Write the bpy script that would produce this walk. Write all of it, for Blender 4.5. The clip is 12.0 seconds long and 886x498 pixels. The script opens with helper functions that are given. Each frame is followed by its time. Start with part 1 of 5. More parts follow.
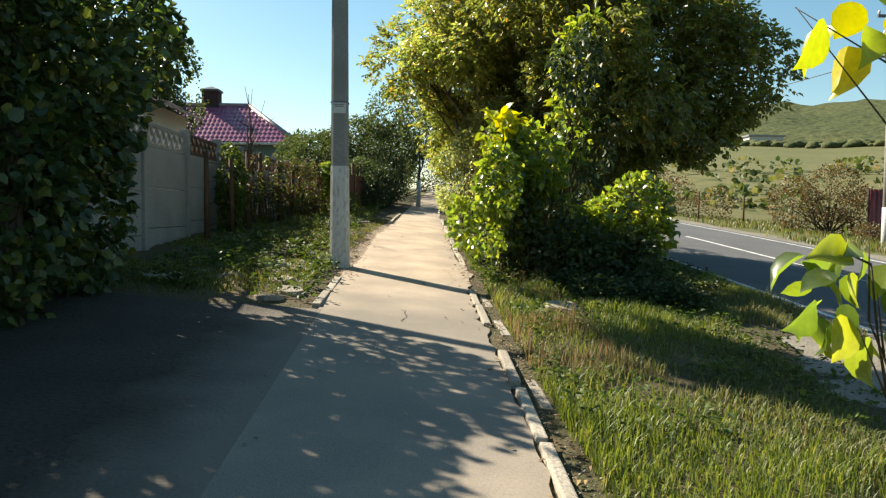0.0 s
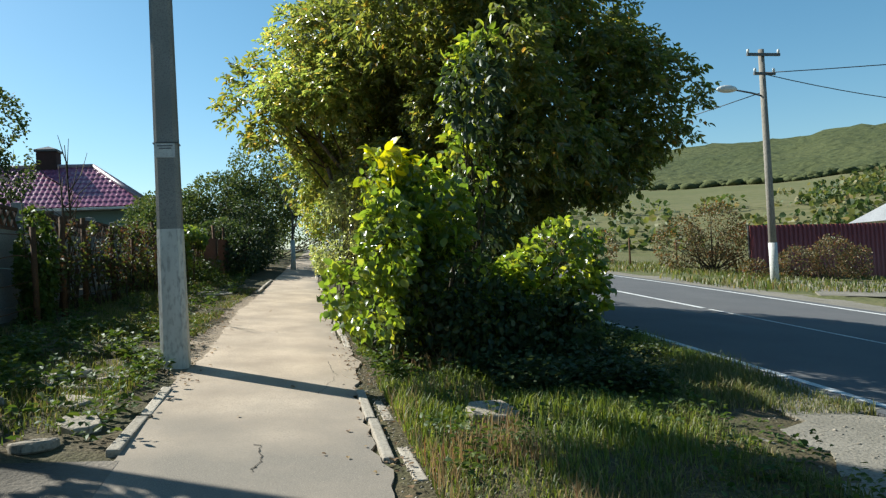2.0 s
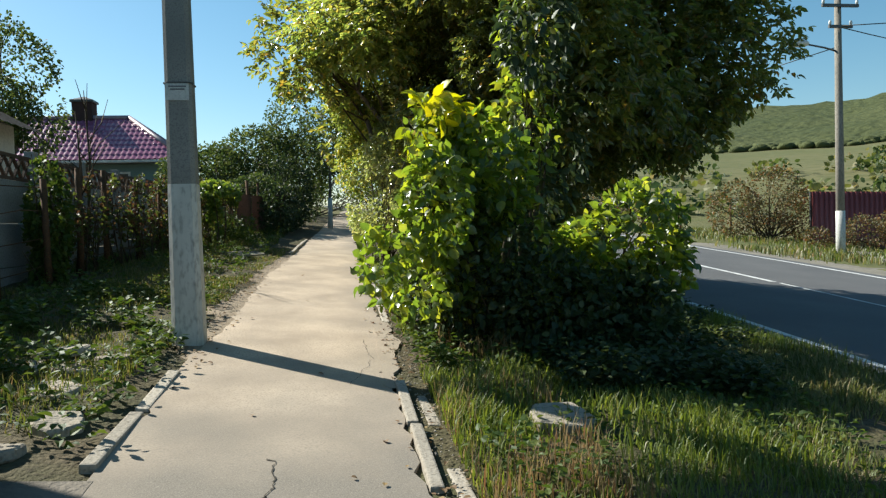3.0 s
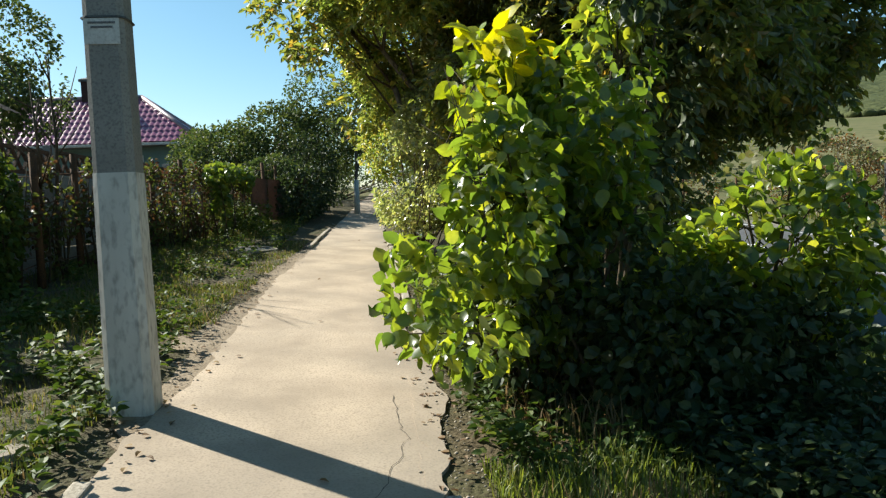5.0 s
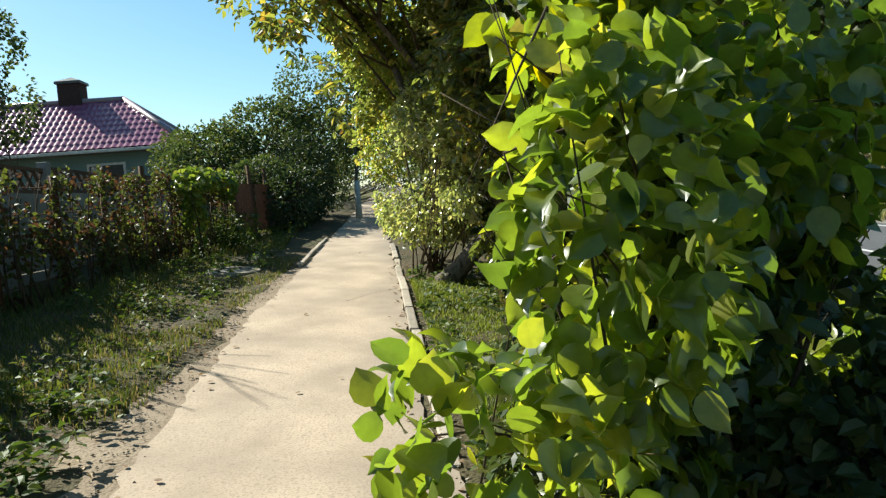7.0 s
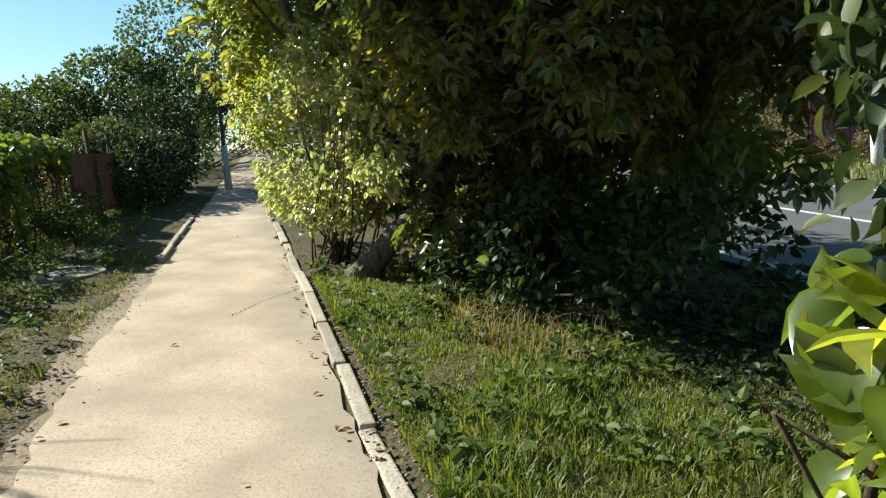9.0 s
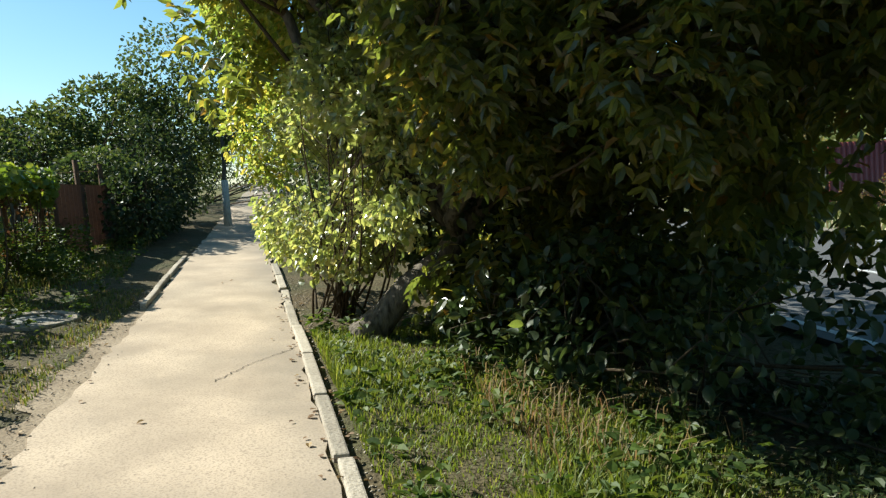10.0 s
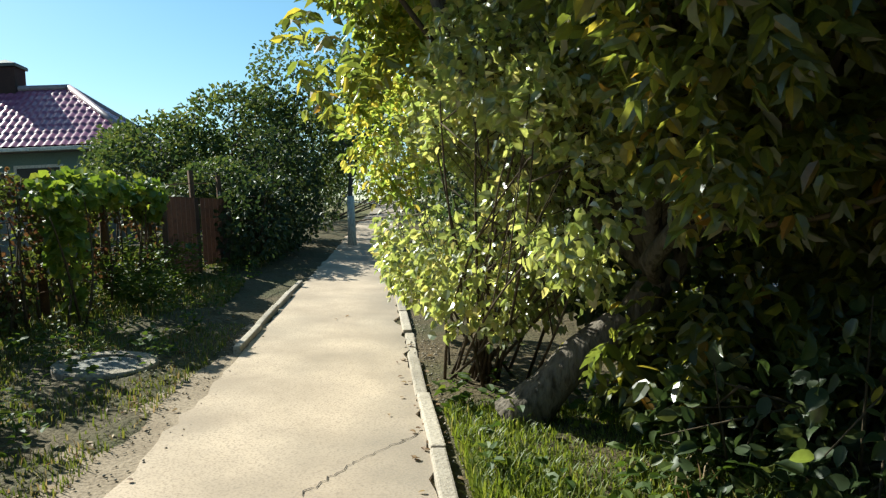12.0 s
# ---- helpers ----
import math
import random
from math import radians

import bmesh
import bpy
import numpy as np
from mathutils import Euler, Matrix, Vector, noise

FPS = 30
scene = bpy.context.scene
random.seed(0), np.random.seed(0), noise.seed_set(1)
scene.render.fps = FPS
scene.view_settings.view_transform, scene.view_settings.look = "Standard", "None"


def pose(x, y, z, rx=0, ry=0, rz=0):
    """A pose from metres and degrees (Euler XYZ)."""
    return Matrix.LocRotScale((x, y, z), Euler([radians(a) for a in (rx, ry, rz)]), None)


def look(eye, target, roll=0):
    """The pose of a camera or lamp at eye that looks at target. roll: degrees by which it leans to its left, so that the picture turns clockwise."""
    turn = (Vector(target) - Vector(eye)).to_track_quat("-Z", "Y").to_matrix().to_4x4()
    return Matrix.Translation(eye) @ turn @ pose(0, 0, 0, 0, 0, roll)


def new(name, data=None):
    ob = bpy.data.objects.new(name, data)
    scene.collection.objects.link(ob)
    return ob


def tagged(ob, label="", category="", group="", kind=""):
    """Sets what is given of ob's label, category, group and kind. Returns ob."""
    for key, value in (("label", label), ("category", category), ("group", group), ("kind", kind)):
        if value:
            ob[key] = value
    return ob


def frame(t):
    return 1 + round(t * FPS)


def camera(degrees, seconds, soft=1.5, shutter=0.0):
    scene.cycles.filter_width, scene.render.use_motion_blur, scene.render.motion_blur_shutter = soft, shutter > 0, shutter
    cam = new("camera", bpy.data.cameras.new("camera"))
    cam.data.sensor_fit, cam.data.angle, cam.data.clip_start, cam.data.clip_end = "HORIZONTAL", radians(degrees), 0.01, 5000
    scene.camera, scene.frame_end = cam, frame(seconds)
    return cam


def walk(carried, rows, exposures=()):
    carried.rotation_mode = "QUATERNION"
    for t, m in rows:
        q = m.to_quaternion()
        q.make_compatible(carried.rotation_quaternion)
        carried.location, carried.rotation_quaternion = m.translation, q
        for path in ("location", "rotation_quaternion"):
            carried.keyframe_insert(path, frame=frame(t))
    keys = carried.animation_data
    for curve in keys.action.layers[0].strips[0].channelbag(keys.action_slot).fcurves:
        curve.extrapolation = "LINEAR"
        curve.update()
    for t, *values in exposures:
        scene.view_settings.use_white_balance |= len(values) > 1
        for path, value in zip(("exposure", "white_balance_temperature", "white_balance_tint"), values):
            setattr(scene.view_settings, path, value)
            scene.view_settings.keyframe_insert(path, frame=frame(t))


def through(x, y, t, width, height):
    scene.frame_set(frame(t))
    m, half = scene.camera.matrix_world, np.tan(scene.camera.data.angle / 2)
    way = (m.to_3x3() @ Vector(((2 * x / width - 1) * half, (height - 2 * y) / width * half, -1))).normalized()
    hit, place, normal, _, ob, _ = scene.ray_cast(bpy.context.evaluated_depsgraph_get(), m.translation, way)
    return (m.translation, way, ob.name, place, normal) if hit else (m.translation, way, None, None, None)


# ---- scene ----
cam = camera(61.75, 12.0, soft=1.3)
PATH = [
    (0.0, -0.274, 3.469, 0.975, -2.37, -2.70, -0.45),
    (0.5, -0.256, 4.121, 1.028, -5.58, -1.08, 3.27),
    (1.0, -0.217, 4.698, 1.071, -5.85, -1.09, 4.18),
    (1.5, -0.162, 5.318, 1.095, -10.91, 0.08, 2.65),
    (2.0, -0.079, 5.929, 1.112, -11.47, 1.32, 2.93),
    (2.5, -0.018, 6.519, 1.128, -9.84, -0.79, 1.26),
    (3.0, -0.005, 7.088, 1.187, -8.53, -1.69, 1.67),
    (3.5, 0.061, 7.678, 1.230, -5.35, -3.97, 2.58),
    (3.7, 0.072, 7.923, 1.247, -6.32, -3.37, 1.51),
    (5.5, 0.158, 9.916, 1.383, -5.20, -3.32, 3.85),
    (6.0, 0.202, 10.457, 1.419, -2.59, -4.89, 3.69),
    (6.5, 0.236, 11.027, 1.471, -5.67, -6.17, 3.57),
    (7.0, 0.236, 11.535, 1.501, -5.71, -3.65, 4.61),
    (7.2, 0.215, 11.745, 1.510, -4.87, -5.79, 5.20),
    (8.0, -0.05, 12.58, 1.550, -8.2, -6.0, 4.9),
    (8.8, 0.063, 13.439, 1.600, -12.67, -6.71, 4.31),
    (9.0, 0.057, 13.626, 1.629, -15.95, -7.59, 5.95),
    (9.5, 0.081, 14.069, 1.653, -16.00, -2.25, 6.22),
    (10.0, 0.156, 14.529, 1.671, -15.65, -4.60, 4.47),
    (10.5, 0.213, 15.015, 1.678, -15.63, -5.96, 4.74),
    (11.0, 0.262, 15.492, 1.682, -10.76, -6.48, 4.45),
    (11.5, 0.251, 15.945, 1.705, -9.80, -3.32, 1.51),
    (12.0, 0.266, 16.344, 1.723, -5.91, -2.48, 3.04),
]
walk(cam, [(t, pose(x, y, z, 90 + pitch, roll, yaw)) for t, x, y, z, yaw, pitch, roll in PATH],
     exposures=[(0.0, 1.15, 6900, 7), (1.0, 0.82, 6050, 5), (2.5, 0.8, 5900, 3), (3.5, 0.82, 6200, 4), (5.5, 0.9, 6200, 3), (9.5, 1.0, 6150, 1), (12.0, 1.0, 6050, 0)])

# ---- light ----
SUN_ELEVATION = radians(38)
SUN_AZIMUTH = radians(-50.8)          # clockwise from +y
to_sun = Vector((math.sin(SUN_AZIMUTH) * math.cos(SUN_ELEVATION), math.cos(SUN_AZIMUTH) * math.cos(SUN_ELEVATION), math.sin(SUN_ELEVATION)))
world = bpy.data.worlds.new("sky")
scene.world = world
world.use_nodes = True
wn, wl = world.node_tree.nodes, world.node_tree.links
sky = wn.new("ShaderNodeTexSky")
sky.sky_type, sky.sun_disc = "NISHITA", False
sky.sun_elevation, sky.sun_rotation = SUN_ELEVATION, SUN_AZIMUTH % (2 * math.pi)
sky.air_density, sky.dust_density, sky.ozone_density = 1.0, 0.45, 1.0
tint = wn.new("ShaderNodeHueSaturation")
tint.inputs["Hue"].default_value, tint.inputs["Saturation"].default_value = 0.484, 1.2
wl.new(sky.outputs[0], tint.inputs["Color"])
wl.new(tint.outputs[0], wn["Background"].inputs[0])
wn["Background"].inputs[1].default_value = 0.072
sun = new("sun", bpy.data.lights.new("sun", "SUN"))
sun.data.energy, sun.data.angle, sun.data.color = 5.5, radians(0.55), (1.0, 0.93, 0.81)
sun.matrix_world = look(to_sun * 60, (0, 0, 0))


# ---- materials ----
def tree_of(name):
    m = bpy.data.materials.new(name)
    m.use_nodes = True
    return m, m.node_tree.nodes, m.node_tree.links, m.node_tree.nodes["Principled BSDF"]


def ramp_of(n, stops):
    r = n.new("ShaderNodeValToRGB")
    e = r.color_ramp.elements
    while len(e) > 1:
        e.remove(e[-1])
    for i, (p, c) in enumerate(stops):
        k = e[0] if i == 0 else e.new(p)
        k.position, k.color = p, (*c, 1)
    return r


def surface(name, a, b, c=None, scale=3.0, fine=60.0, rough=0.85, bump=0.4, depth=0.01, metal=0.0, spread=0.0, stretch=(1, 1, 1)):
    """Two scales of noise: broad patches a to b, fine grain towards c, with relief."""
    m, n, l, p = tree_of(name)
    geo = n.new("ShaderNodeNewGeometry")
    mapping = n.new("ShaderNodeMapping")
    mapping.inputs["Scale"].default_value = stretch
    l.new(geo.outputs["Position"], mapping.inputs[0])
    n1, n2 = n.new("ShaderNodeTexNoise"), n.new("ShaderNodeTexNoise")
    for t, s, d in ((n1, scale, 6), (n2, fine, 4)):
        t.inputs["Scale"].default_value, t.inputs["Detail"].default_value = s, d
        l.new(mapping.outputs[0], t.inputs["Vector"])
    r1 = ramp_of(n, [(0.32, a), (0.68, b)])
    l.new(n1.outputs[0], r1.inputs[0])
    mix = n.new("ShaderNodeMix")
    mix.data_type = "RGBA"
    r2 = ramp_of(n, [(0.48, (0, 0, 0)), (0.72, (1, 1, 1))])
    l.new(n2.outputs[0], r2.inputs[0])
    l.new(r2.outputs[0], mix.inputs[0])
    l.new(r1.outputs[0], mix.inputs[6])
    mix.inputs[7].default_value = (*(c or [x * 0.6 for x in a]), 1)
    out = mix.outputs[2]
    if spread:
        info = n.new("ShaderNodeObjectInfo")
        hsv = n.new("ShaderNodeHueSaturation")
        mr = n.new("ShaderNodeMapRange")
        mr.inputs[3].default_value, mr.inputs[4].default_value = 1 - spread, 1 + spread
        l.new(info.outputs["Random"], mr.inputs[0])
        l.new(mr.outputs[0], hsv.inputs["Value"])
        l.new(out, hsv.inputs["Color"])
        out = hsv.outputs[0]
    l.new(out, p.inputs["Base Color"])
    p.inputs["Roughness"].default_value, p.inputs["Metallic"].default_value = rough, metal
    p.inputs["Specular IOR Level"].default_value = 0.12 if rough > 0.65 else 0.5
    bp = n.new("ShaderNodeBump")
    bp.inputs["Strength"].default_value, bp.inputs["Distance"].default_value = bump, depth
    l.new(n2.outputs[0], bp.inputs["Height"])
    l.new(bp.outputs[0], p.inputs["Normal"])
    return m


def leafy(name, stops, through=0.45, rough=0.38, glow=1.6, gloss=0.5):
    """Leaves: each one its own tone, a waxy face, light shining through."""
    m, n, l, p = tree_of(name)
    geo = n.new("ShaderNodeNewGeometry")
    r = ramp_of(n, stops)
    l.new(geo.outputs["Random Per Island"], r.inputs[0])
    nz = n.new("ShaderNodeTexNoise")
    nz.inputs["Scale"].default_value = 45
    l.new(geo.outputs["Position"], nz.inputs["Vector"])
    hsv = n.new("ShaderNodeHueSaturation")
    mr = n.new("ShaderNodeMapRange")
    mr.inputs[3].default_value, mr.inputs[4].default_value = 0.7, 1.3
    l.new(nz.outputs[0], mr.inputs[0])
    l.new(mr.outputs[0], hsv.inputs["Value"])
    l.new(r.outputs[0], hsv.inputs["Color"])
    l.new(hsv.outputs[0], p.inputs["Base Color"])
    p.inputs["Roughness"].default_value = rough
    p.inputs["Specular IOR Level"].default_value = gloss
    p.inputs["Coat Weight"].default_value, p.inputs["Coat Roughness"].default_value = max(0.0, gloss - 0.6), 0.3
    tr = n.new("ShaderNodeBsdfTranslucent")
    h2 = n.new("ShaderNodeHueSaturation")
    h2.inputs["Saturation"].default_value, h2.inputs["Value"].default_value, h2.inputs["Hue"].default_value = 1.12, glow, 0.485
    l.new(hsv.outputs[0], h2.inputs["Color"])
    l.new(h2.outputs[0], tr.inputs[0])
    mx = n.new("ShaderNodeMixShader")
    mx.inputs[0].default_value = through
    l.new(p.outputs[0], mx.inputs[1])
    l.new(tr.outputs[0], mx.inputs[2])
    l.new(mx.outputs[0], n["Material Output"].inputs[0])
    return m


M_path = surface("worn_path", (0.56, 0.445, 0.335), (0.36, 0.285, 0.215), (0.29, 0.23, 0.175), scale=1.6, fine=75, bump=0.28, depth=0.006)


def dust_over(m, worn, y0, y1):
    """Bare worn asphalt before y0 and along the kerb, drifting over into sandy dust past y1."""
    n, l = m.node_tree.nodes, m.node_tree.links
    p = n["Principled BSDF"]
    sand = p.inputs["Base Color"].links[0].from_socket
    geo, sep = n.new("ShaderNodeNewGeometry"), n.new("ShaderNodeSeparateXYZ")
    l.new(geo.outputs["Position"], sep.inputs[0])
    ry_, rx_ = n.new("ShaderNodeMapRange"), n.new("ShaderNodeMapRange")
    for r, a, b, c, d in ((ry_, y0, y1, 0.0, 1.0), (rx_, 0.0, 0.5, 1.0, 0.35)):
        for i, v in enumerate((a, b, c, d)):
            r.inputs[i + 1].default_value = v
    l.new(sep.outputs[1], ry_.inputs[0])
    l.new(sep.outputs[0], rx_.inputs[0])
    nz, nf = n.new("ShaderNodeTexNoise"), n.new("ShaderNodeTexNoise")
    nz.inputs["Scale"].default_value, nz.inputs["Detail"].default_value = 1.1, 7
    nf.inputs["Scale"].default_value, nf.inputs["Detail"].default_value = 150, 3
    for t in (nz, nf):
        l.new(geo.outputs["Position"], t.inputs["Vector"])
    mul, add, mix, mix2 = n.new("ShaderNodeMath"), n.new("ShaderNodeMath"), n.new("ShaderNodeMix"), n.new("ShaderNodeMix")
    mul.operation, add.operation = "MULTIPLY", "MULTIPLY_ADD"
    l.new(ry_.outputs[0], mul.inputs[0])
    l.new(rx_.outputs[0], mul.inputs[1])
    l.new(nz.outputs[0], add.inputs[0])
    add.inputs[1].default_value = 1.5
    l.new(mul.outputs[0], add.inputs[2])
    rp = ramp_of(n, [(0.35, (0, 0, 0)), (1.0, (1, 1, 1))])
    sc = n.new("ShaderNodeMath")
    sc.operation = "MULTIPLY"
    sc.inputs[1].default_value = 0.58
    l.new(add.outputs[0], sc.inputs[0])
    l.new(sc.outputs[0], rp.inputs[0])
    for k in (mix, mix2):
        k.data_type = "RGBA"
    g = ramp_of(n, [(0.35, tuple(0.72 * c for c in worn)), (0.6, worn), (0.75, tuple(1.3 * c for c in worn))])
    l.new(nf.outputs[0], g.inputs[0])
    l.new(rp.outputs[0], mix.inputs[0])
    l.new(g.outputs[0], mix.inputs[6])
    l.new(sand, mix.inputs[7])
    l.new(mix.outputs[2], p.inputs["Base Color"])


dust_over(M_path, (0.26, 0.225, 0.185), 10.8, 13.6)
M_asphalt = surface("road_asphalt", (0.112, 0.11, 0.112), (0.138, 0.135, 0.134), (0.075, 0.074, 0.078), scale=0.7, fine=90, rough=0.8, bump=0.5)
M_paint = surface("road_paint", (0.72, 0.72, 0.70), (0.5, 0.5, 0.5), (0.3, 0.3, 0.3), scale=4, fine=30, rough=0.7)
M_soil = surface("verge_soil", (0.115, 0.086, 0.052), (0.07, 0.07, 0.032), (0.052, 0.041, 0.024), scale=1.3, fine=28, bump=0.9, depth=0.03)
M_dust = surface("trodden_dirt", (0.33, 0.262, 0.19), (0.235, 0.18, 0.125), (0.165, 0.125, 0.085), scale=2.6, fine=48, bump=0.7, depth=0.012)
M_drive = surface("old_asphalt_shaded", (0.075, 0.064, 0.052), (0.052, 0.045, 0.037), (0.035, 0.03, 0.025), scale=1.4, fine=35, bump=0.8, depth=0.02)


def shade_fade(m, pale, x0, x1):
    """Canopy shade put into colour: the footpath's pale tone darkens unevenly from x1 to x0."""
    n, l = m.node_tree.nodes, m.node_tree.links
    p = n["Principled BSDF"]
    dark = p.inputs["Base Color"].links[0].from_socket
    geo, sep, nz = n.new("ShaderNodeNewGeometry"), n.new("ShaderNodeSeparateXYZ"), n.new("ShaderNodeTexNoise")
    l.new(geo.outputs["Position"], sep.inputs[0])
    l.new(geo.outputs["Position"], nz.inputs["Vector"])
    nz.inputs["Scale"].default_value, nz.inputs["Detail"].default_value = 2.2, 8
    r, add, mix = n.new("ShaderNodeMapRange"), n.new("ShaderNodeMath"), n.new("ShaderNodeMix")
    for i, v in enumerate((x0, x1, -0.45, 0.75)):
        r.inputs[i + 1].default_value = v
    r.clamp = False
    l.new(sep.outputs[0], r.inputs[0])
    add.operation, add.use_clamp = "ADD", True
    l.new(r.outputs[0], add.inputs[0])
    l.new(nz.outputs[0], add.inputs[1])
    mix.data_type = "RGBA"
    l.new(add.outputs[0], mix.inputs[0])
    l.new(dark, mix.inputs[6])
    mix.inputs[7].default_value = (*pale, 1)
    l.new(mix.outputs[2], p.inputs["Base Color"])


# Driveway painted darker away from the path, for deeper shade under the trees.
shade_fade(M_drive, (0.2, 0.17, 0.138), -1.9, -1.05)
M_field = surface("dry_field", (0.155, 0.14, 0.068), (0.115, 0.118, 0.048), (0.085, 0.092, 0.035), scale=0.02, fine=0.5, bump=0.3, depth=0.4)
M_wood_hill = surface("wooded_slope", (0.062, 0.074, 0.028), (0.086, 0.092, 0.036), (0.04, 0.05, 0.02), scale=0.012, fine=0.22, bump=0.9, depth=2.0)
M_meadow = surface("roadside_meadow", (0.105, 0.115, 0.042), (0.165, 0.145, 0.07), (0.07, 0.075, 0.03), scale=0.25, fine=9, bump=0.8, depth=0.05)
M_crack = surface("crack_dirt", (0.10, 0.085, 0.07), (0.075, 0.066, 0.054), (0.05, 0.043, 0.035), scale=4, fine=60, bump=0.5)
M_gravel = surface("pale_gravel", (0.27, 0.24, 0.195), (0.19, 0.17, 0.135), (0.11, 0.1, 0.08), scale=1.4, fine=38, bump=0.7, depth=0.015)
M_kerb = surface("kerb_concrete", (0.44, 0.385, 0.315), (0.34, 0.295, 0.24), (0.23, 0.195, 0.155), scale=5, fine=55, bump=0.6, depth=0.01, spread=0.15)
M_concrete = surface("grey_concrete", (0.27, 0.26, 0.24), (0.21, 0.205, 0.19), (0.15, 0.145, 0.14), scale=2.5, fine=70, bump=0.4, depth=0.006)
M_white = surface("whitewash", (0.62, 0.61, 0.57), (0.46, 0.45, 0.42), (0.30, 0.29, 0.27), scale=4, fine=30, bump=0.4, depth=0.005, stretch=(1, 1, 0.4))
M_slab = surface("fence_slab", (0.33, 0.325, 0.305), (0.26, 0.255, 0.245), (0.18, 0.175, 0.165), scale=1.8, fine=45, bump=0.4, depth=0.006)
M_band = surface("brown_openwork", (0.11, 0.07, 0.05), (0.15, 0.10, 0.07), (0.07, 0.05, 0.04), scale=3, fine=40)
M_rust = surface("rusty_iron", (0.12, 0.065, 0.035), (0.075, 0.045, 0.028), (0.17, 0.085, 0.04), scale=6, fine=60, rough=0.8, metal=0.2)
M_brownsheet = surface("brown_sheet", (0.085, 0.05, 0.035), (0.11, 0.065, 0.045), (0.06, 0.035, 0.025), scale=1.5, fine=25, rough=0.55)
M_bark = surface("walnut_bark", (0.165, 0.14, 0.112), (0.105, 0.09, 0.072), (0.045, 0.038, 0.03), scale=5, fine=26, bump=1.0, depth=0.03, stretch=(1, 1, 0.35))
M_twig = surface("twig_bark", (0.10, 0.075, 0.05), (0.07, 0.055, 0.035), (0.045, 0.035, 0.022), scale=8, fine=60)
M_roof = surface("maroon_metal_tile", (0.25, 0.075, 0.14), (0.21, 0.062, 0.12), (0.16, 0.048, 0.085), scale=0.8, fine=18, rough=0.27, bump=0.1, depth=0.003)
M_capmetal = surface("ridge_cap", (0.30, 0.22, 0.24), (0.25, 0.18, 0.2), (0.2, 0.14, 0.16), scale=2, fine=20, rough=0.4)
M_chimney = surface("dark_brick_chimney", (0.07, 0.04, 0.035), (0.05, 0.032, 0.03), (0.035, 0.025, 0.022), scale=4, fine=30)
M_housewall = surface("teal_render", (0.17, 0.25, 0.25), (0.14, 0.21, 0.22), (0.12, 0.18, 0.19), scale=1, fine=30)
M_shedwall = surface("lime_render", (0.60, 0.57, 0.50), (0.48, 0.46, 0.41), (0.38, 0.36, 0.33), scale=1, fine=25)
M_darkroof = surface("weathered_fibre_sheet", (0.10, 0.085, 0.075), (0.07, 0.062, 0.055), (0.05, 0.045, 0.04), scale=1.2, fine=22)
M_redsheet = surface("red_profile_sheet", (0.24, 0.055, 0.05), (0.20, 0.045, 0.042), (0.16, 0.038, 0.035), scale=0.7, fine=18, rough=0.5)
M_greyroof = surface("grey_slate_roof", (0.30, 0.30, 0.31), (0.24, 0.24, 0.25), (0.18, 0.18, 0.19), scale=1, fine=15)
M_pole_wood = surface("weathered_pole", (0.27, 0.24, 0.20), (0.20, 0.18, 0.155), (0.12, 0.11, 0.095), scale=3, fine=35, stretch=(1, 1, 0.3))
M_steel = surface("dark_steel", (0.12, 0.12, 0.12), (0.09, 0.09, 0.09), (0.06, 0.06, 0.06), scale=8, fine=60, rough=0.5, metal=0.7)
M_lamp = surface("lamp_shell", (0.62, 0.62, 0.60), (0.52, 0.52, 0.5), (0.42, 0.42, 0.4), scale=5, fine=40, rough=0.4)
M_paper = surface("faded_paper", (0.62, 0.61, 0.58), (0.5, 0.49, 0.47), (0.4, 0.39, 0.37), scale=10, fine=60, rough=0.9)
M_print = surface("dark_print", (0.12, 0.12, 0.13), (0.18, 0.18, 0.19), (0.1, 0.1, 0.1), scale=20, fine=80)
M_cable = surface("black_cable", (0.03, 0.03, 0.032), (0.04, 0.04, 0.04), (0.02, 0.02, 0.02), scale=5, fine=40, rough=0.6)
M_stone = surface("field_stone", (0.38, 0.325, 0.26), (0.29, 0.25, 0.2), (0.18, 0.158, 0.125), scale=5, fine=40, bump=0.8, depth=0.015, spread=0.2)

L_walnut = leafy("walnut_leaves", [(0, (0.06, 0.08, 0.02)), (0.45, (0.088, 0.108, 0.025)), (0.8, (0.13, 0.14, 0.03)), (0.95, (0.19, 0.17, 0.036)), (1, (0.19, 0.115, 0.03))], 0.56, 0.36, 2.8, 1.0)
L_walnut_y = leafy("turning_walnut_leaves", [(0, (0.085, 0.125, 0.03)), (0.4, (0.13, 0.165, 0.04)), (0.75, (0.19, 0.205, 0.05)), (1, (0.27, 0.23, 0.055))], 0.6, 0.36, 2.9, 1.0)
L_mulberry = leafy("broad_green_leaves", [(0, (0.055, 0.09, 0.016)), (0.5, (0.09, 0.13, 0.021)), (0.85, (0.15, 0.18, 0.026)), (1, (0.23, 0.235, 0.038))], 0.52, 0.34, 3.1, 0.9)
L_yellow = leafy("yellowing_leaves", [(0, (0.19, 0.27, 0.035)), (0.4, (0.34, 0.37, 0.04)), (0.75, (0.48, 0.46, 0.042)), (1, (0.58, 0.50, 0.05))], 0.5, 0.35)
L_lilac = leafy("yellow_green_leaves", [(0, (0.11, 0.145, 0.045)), (0.4, (0.17, 0.2, 0.06)), (0.8, (0.25, 0.27, 0.088)), (1, (0.34, 0.315, 0.115))], 0.5, 0.34, 2.4, 1.5)
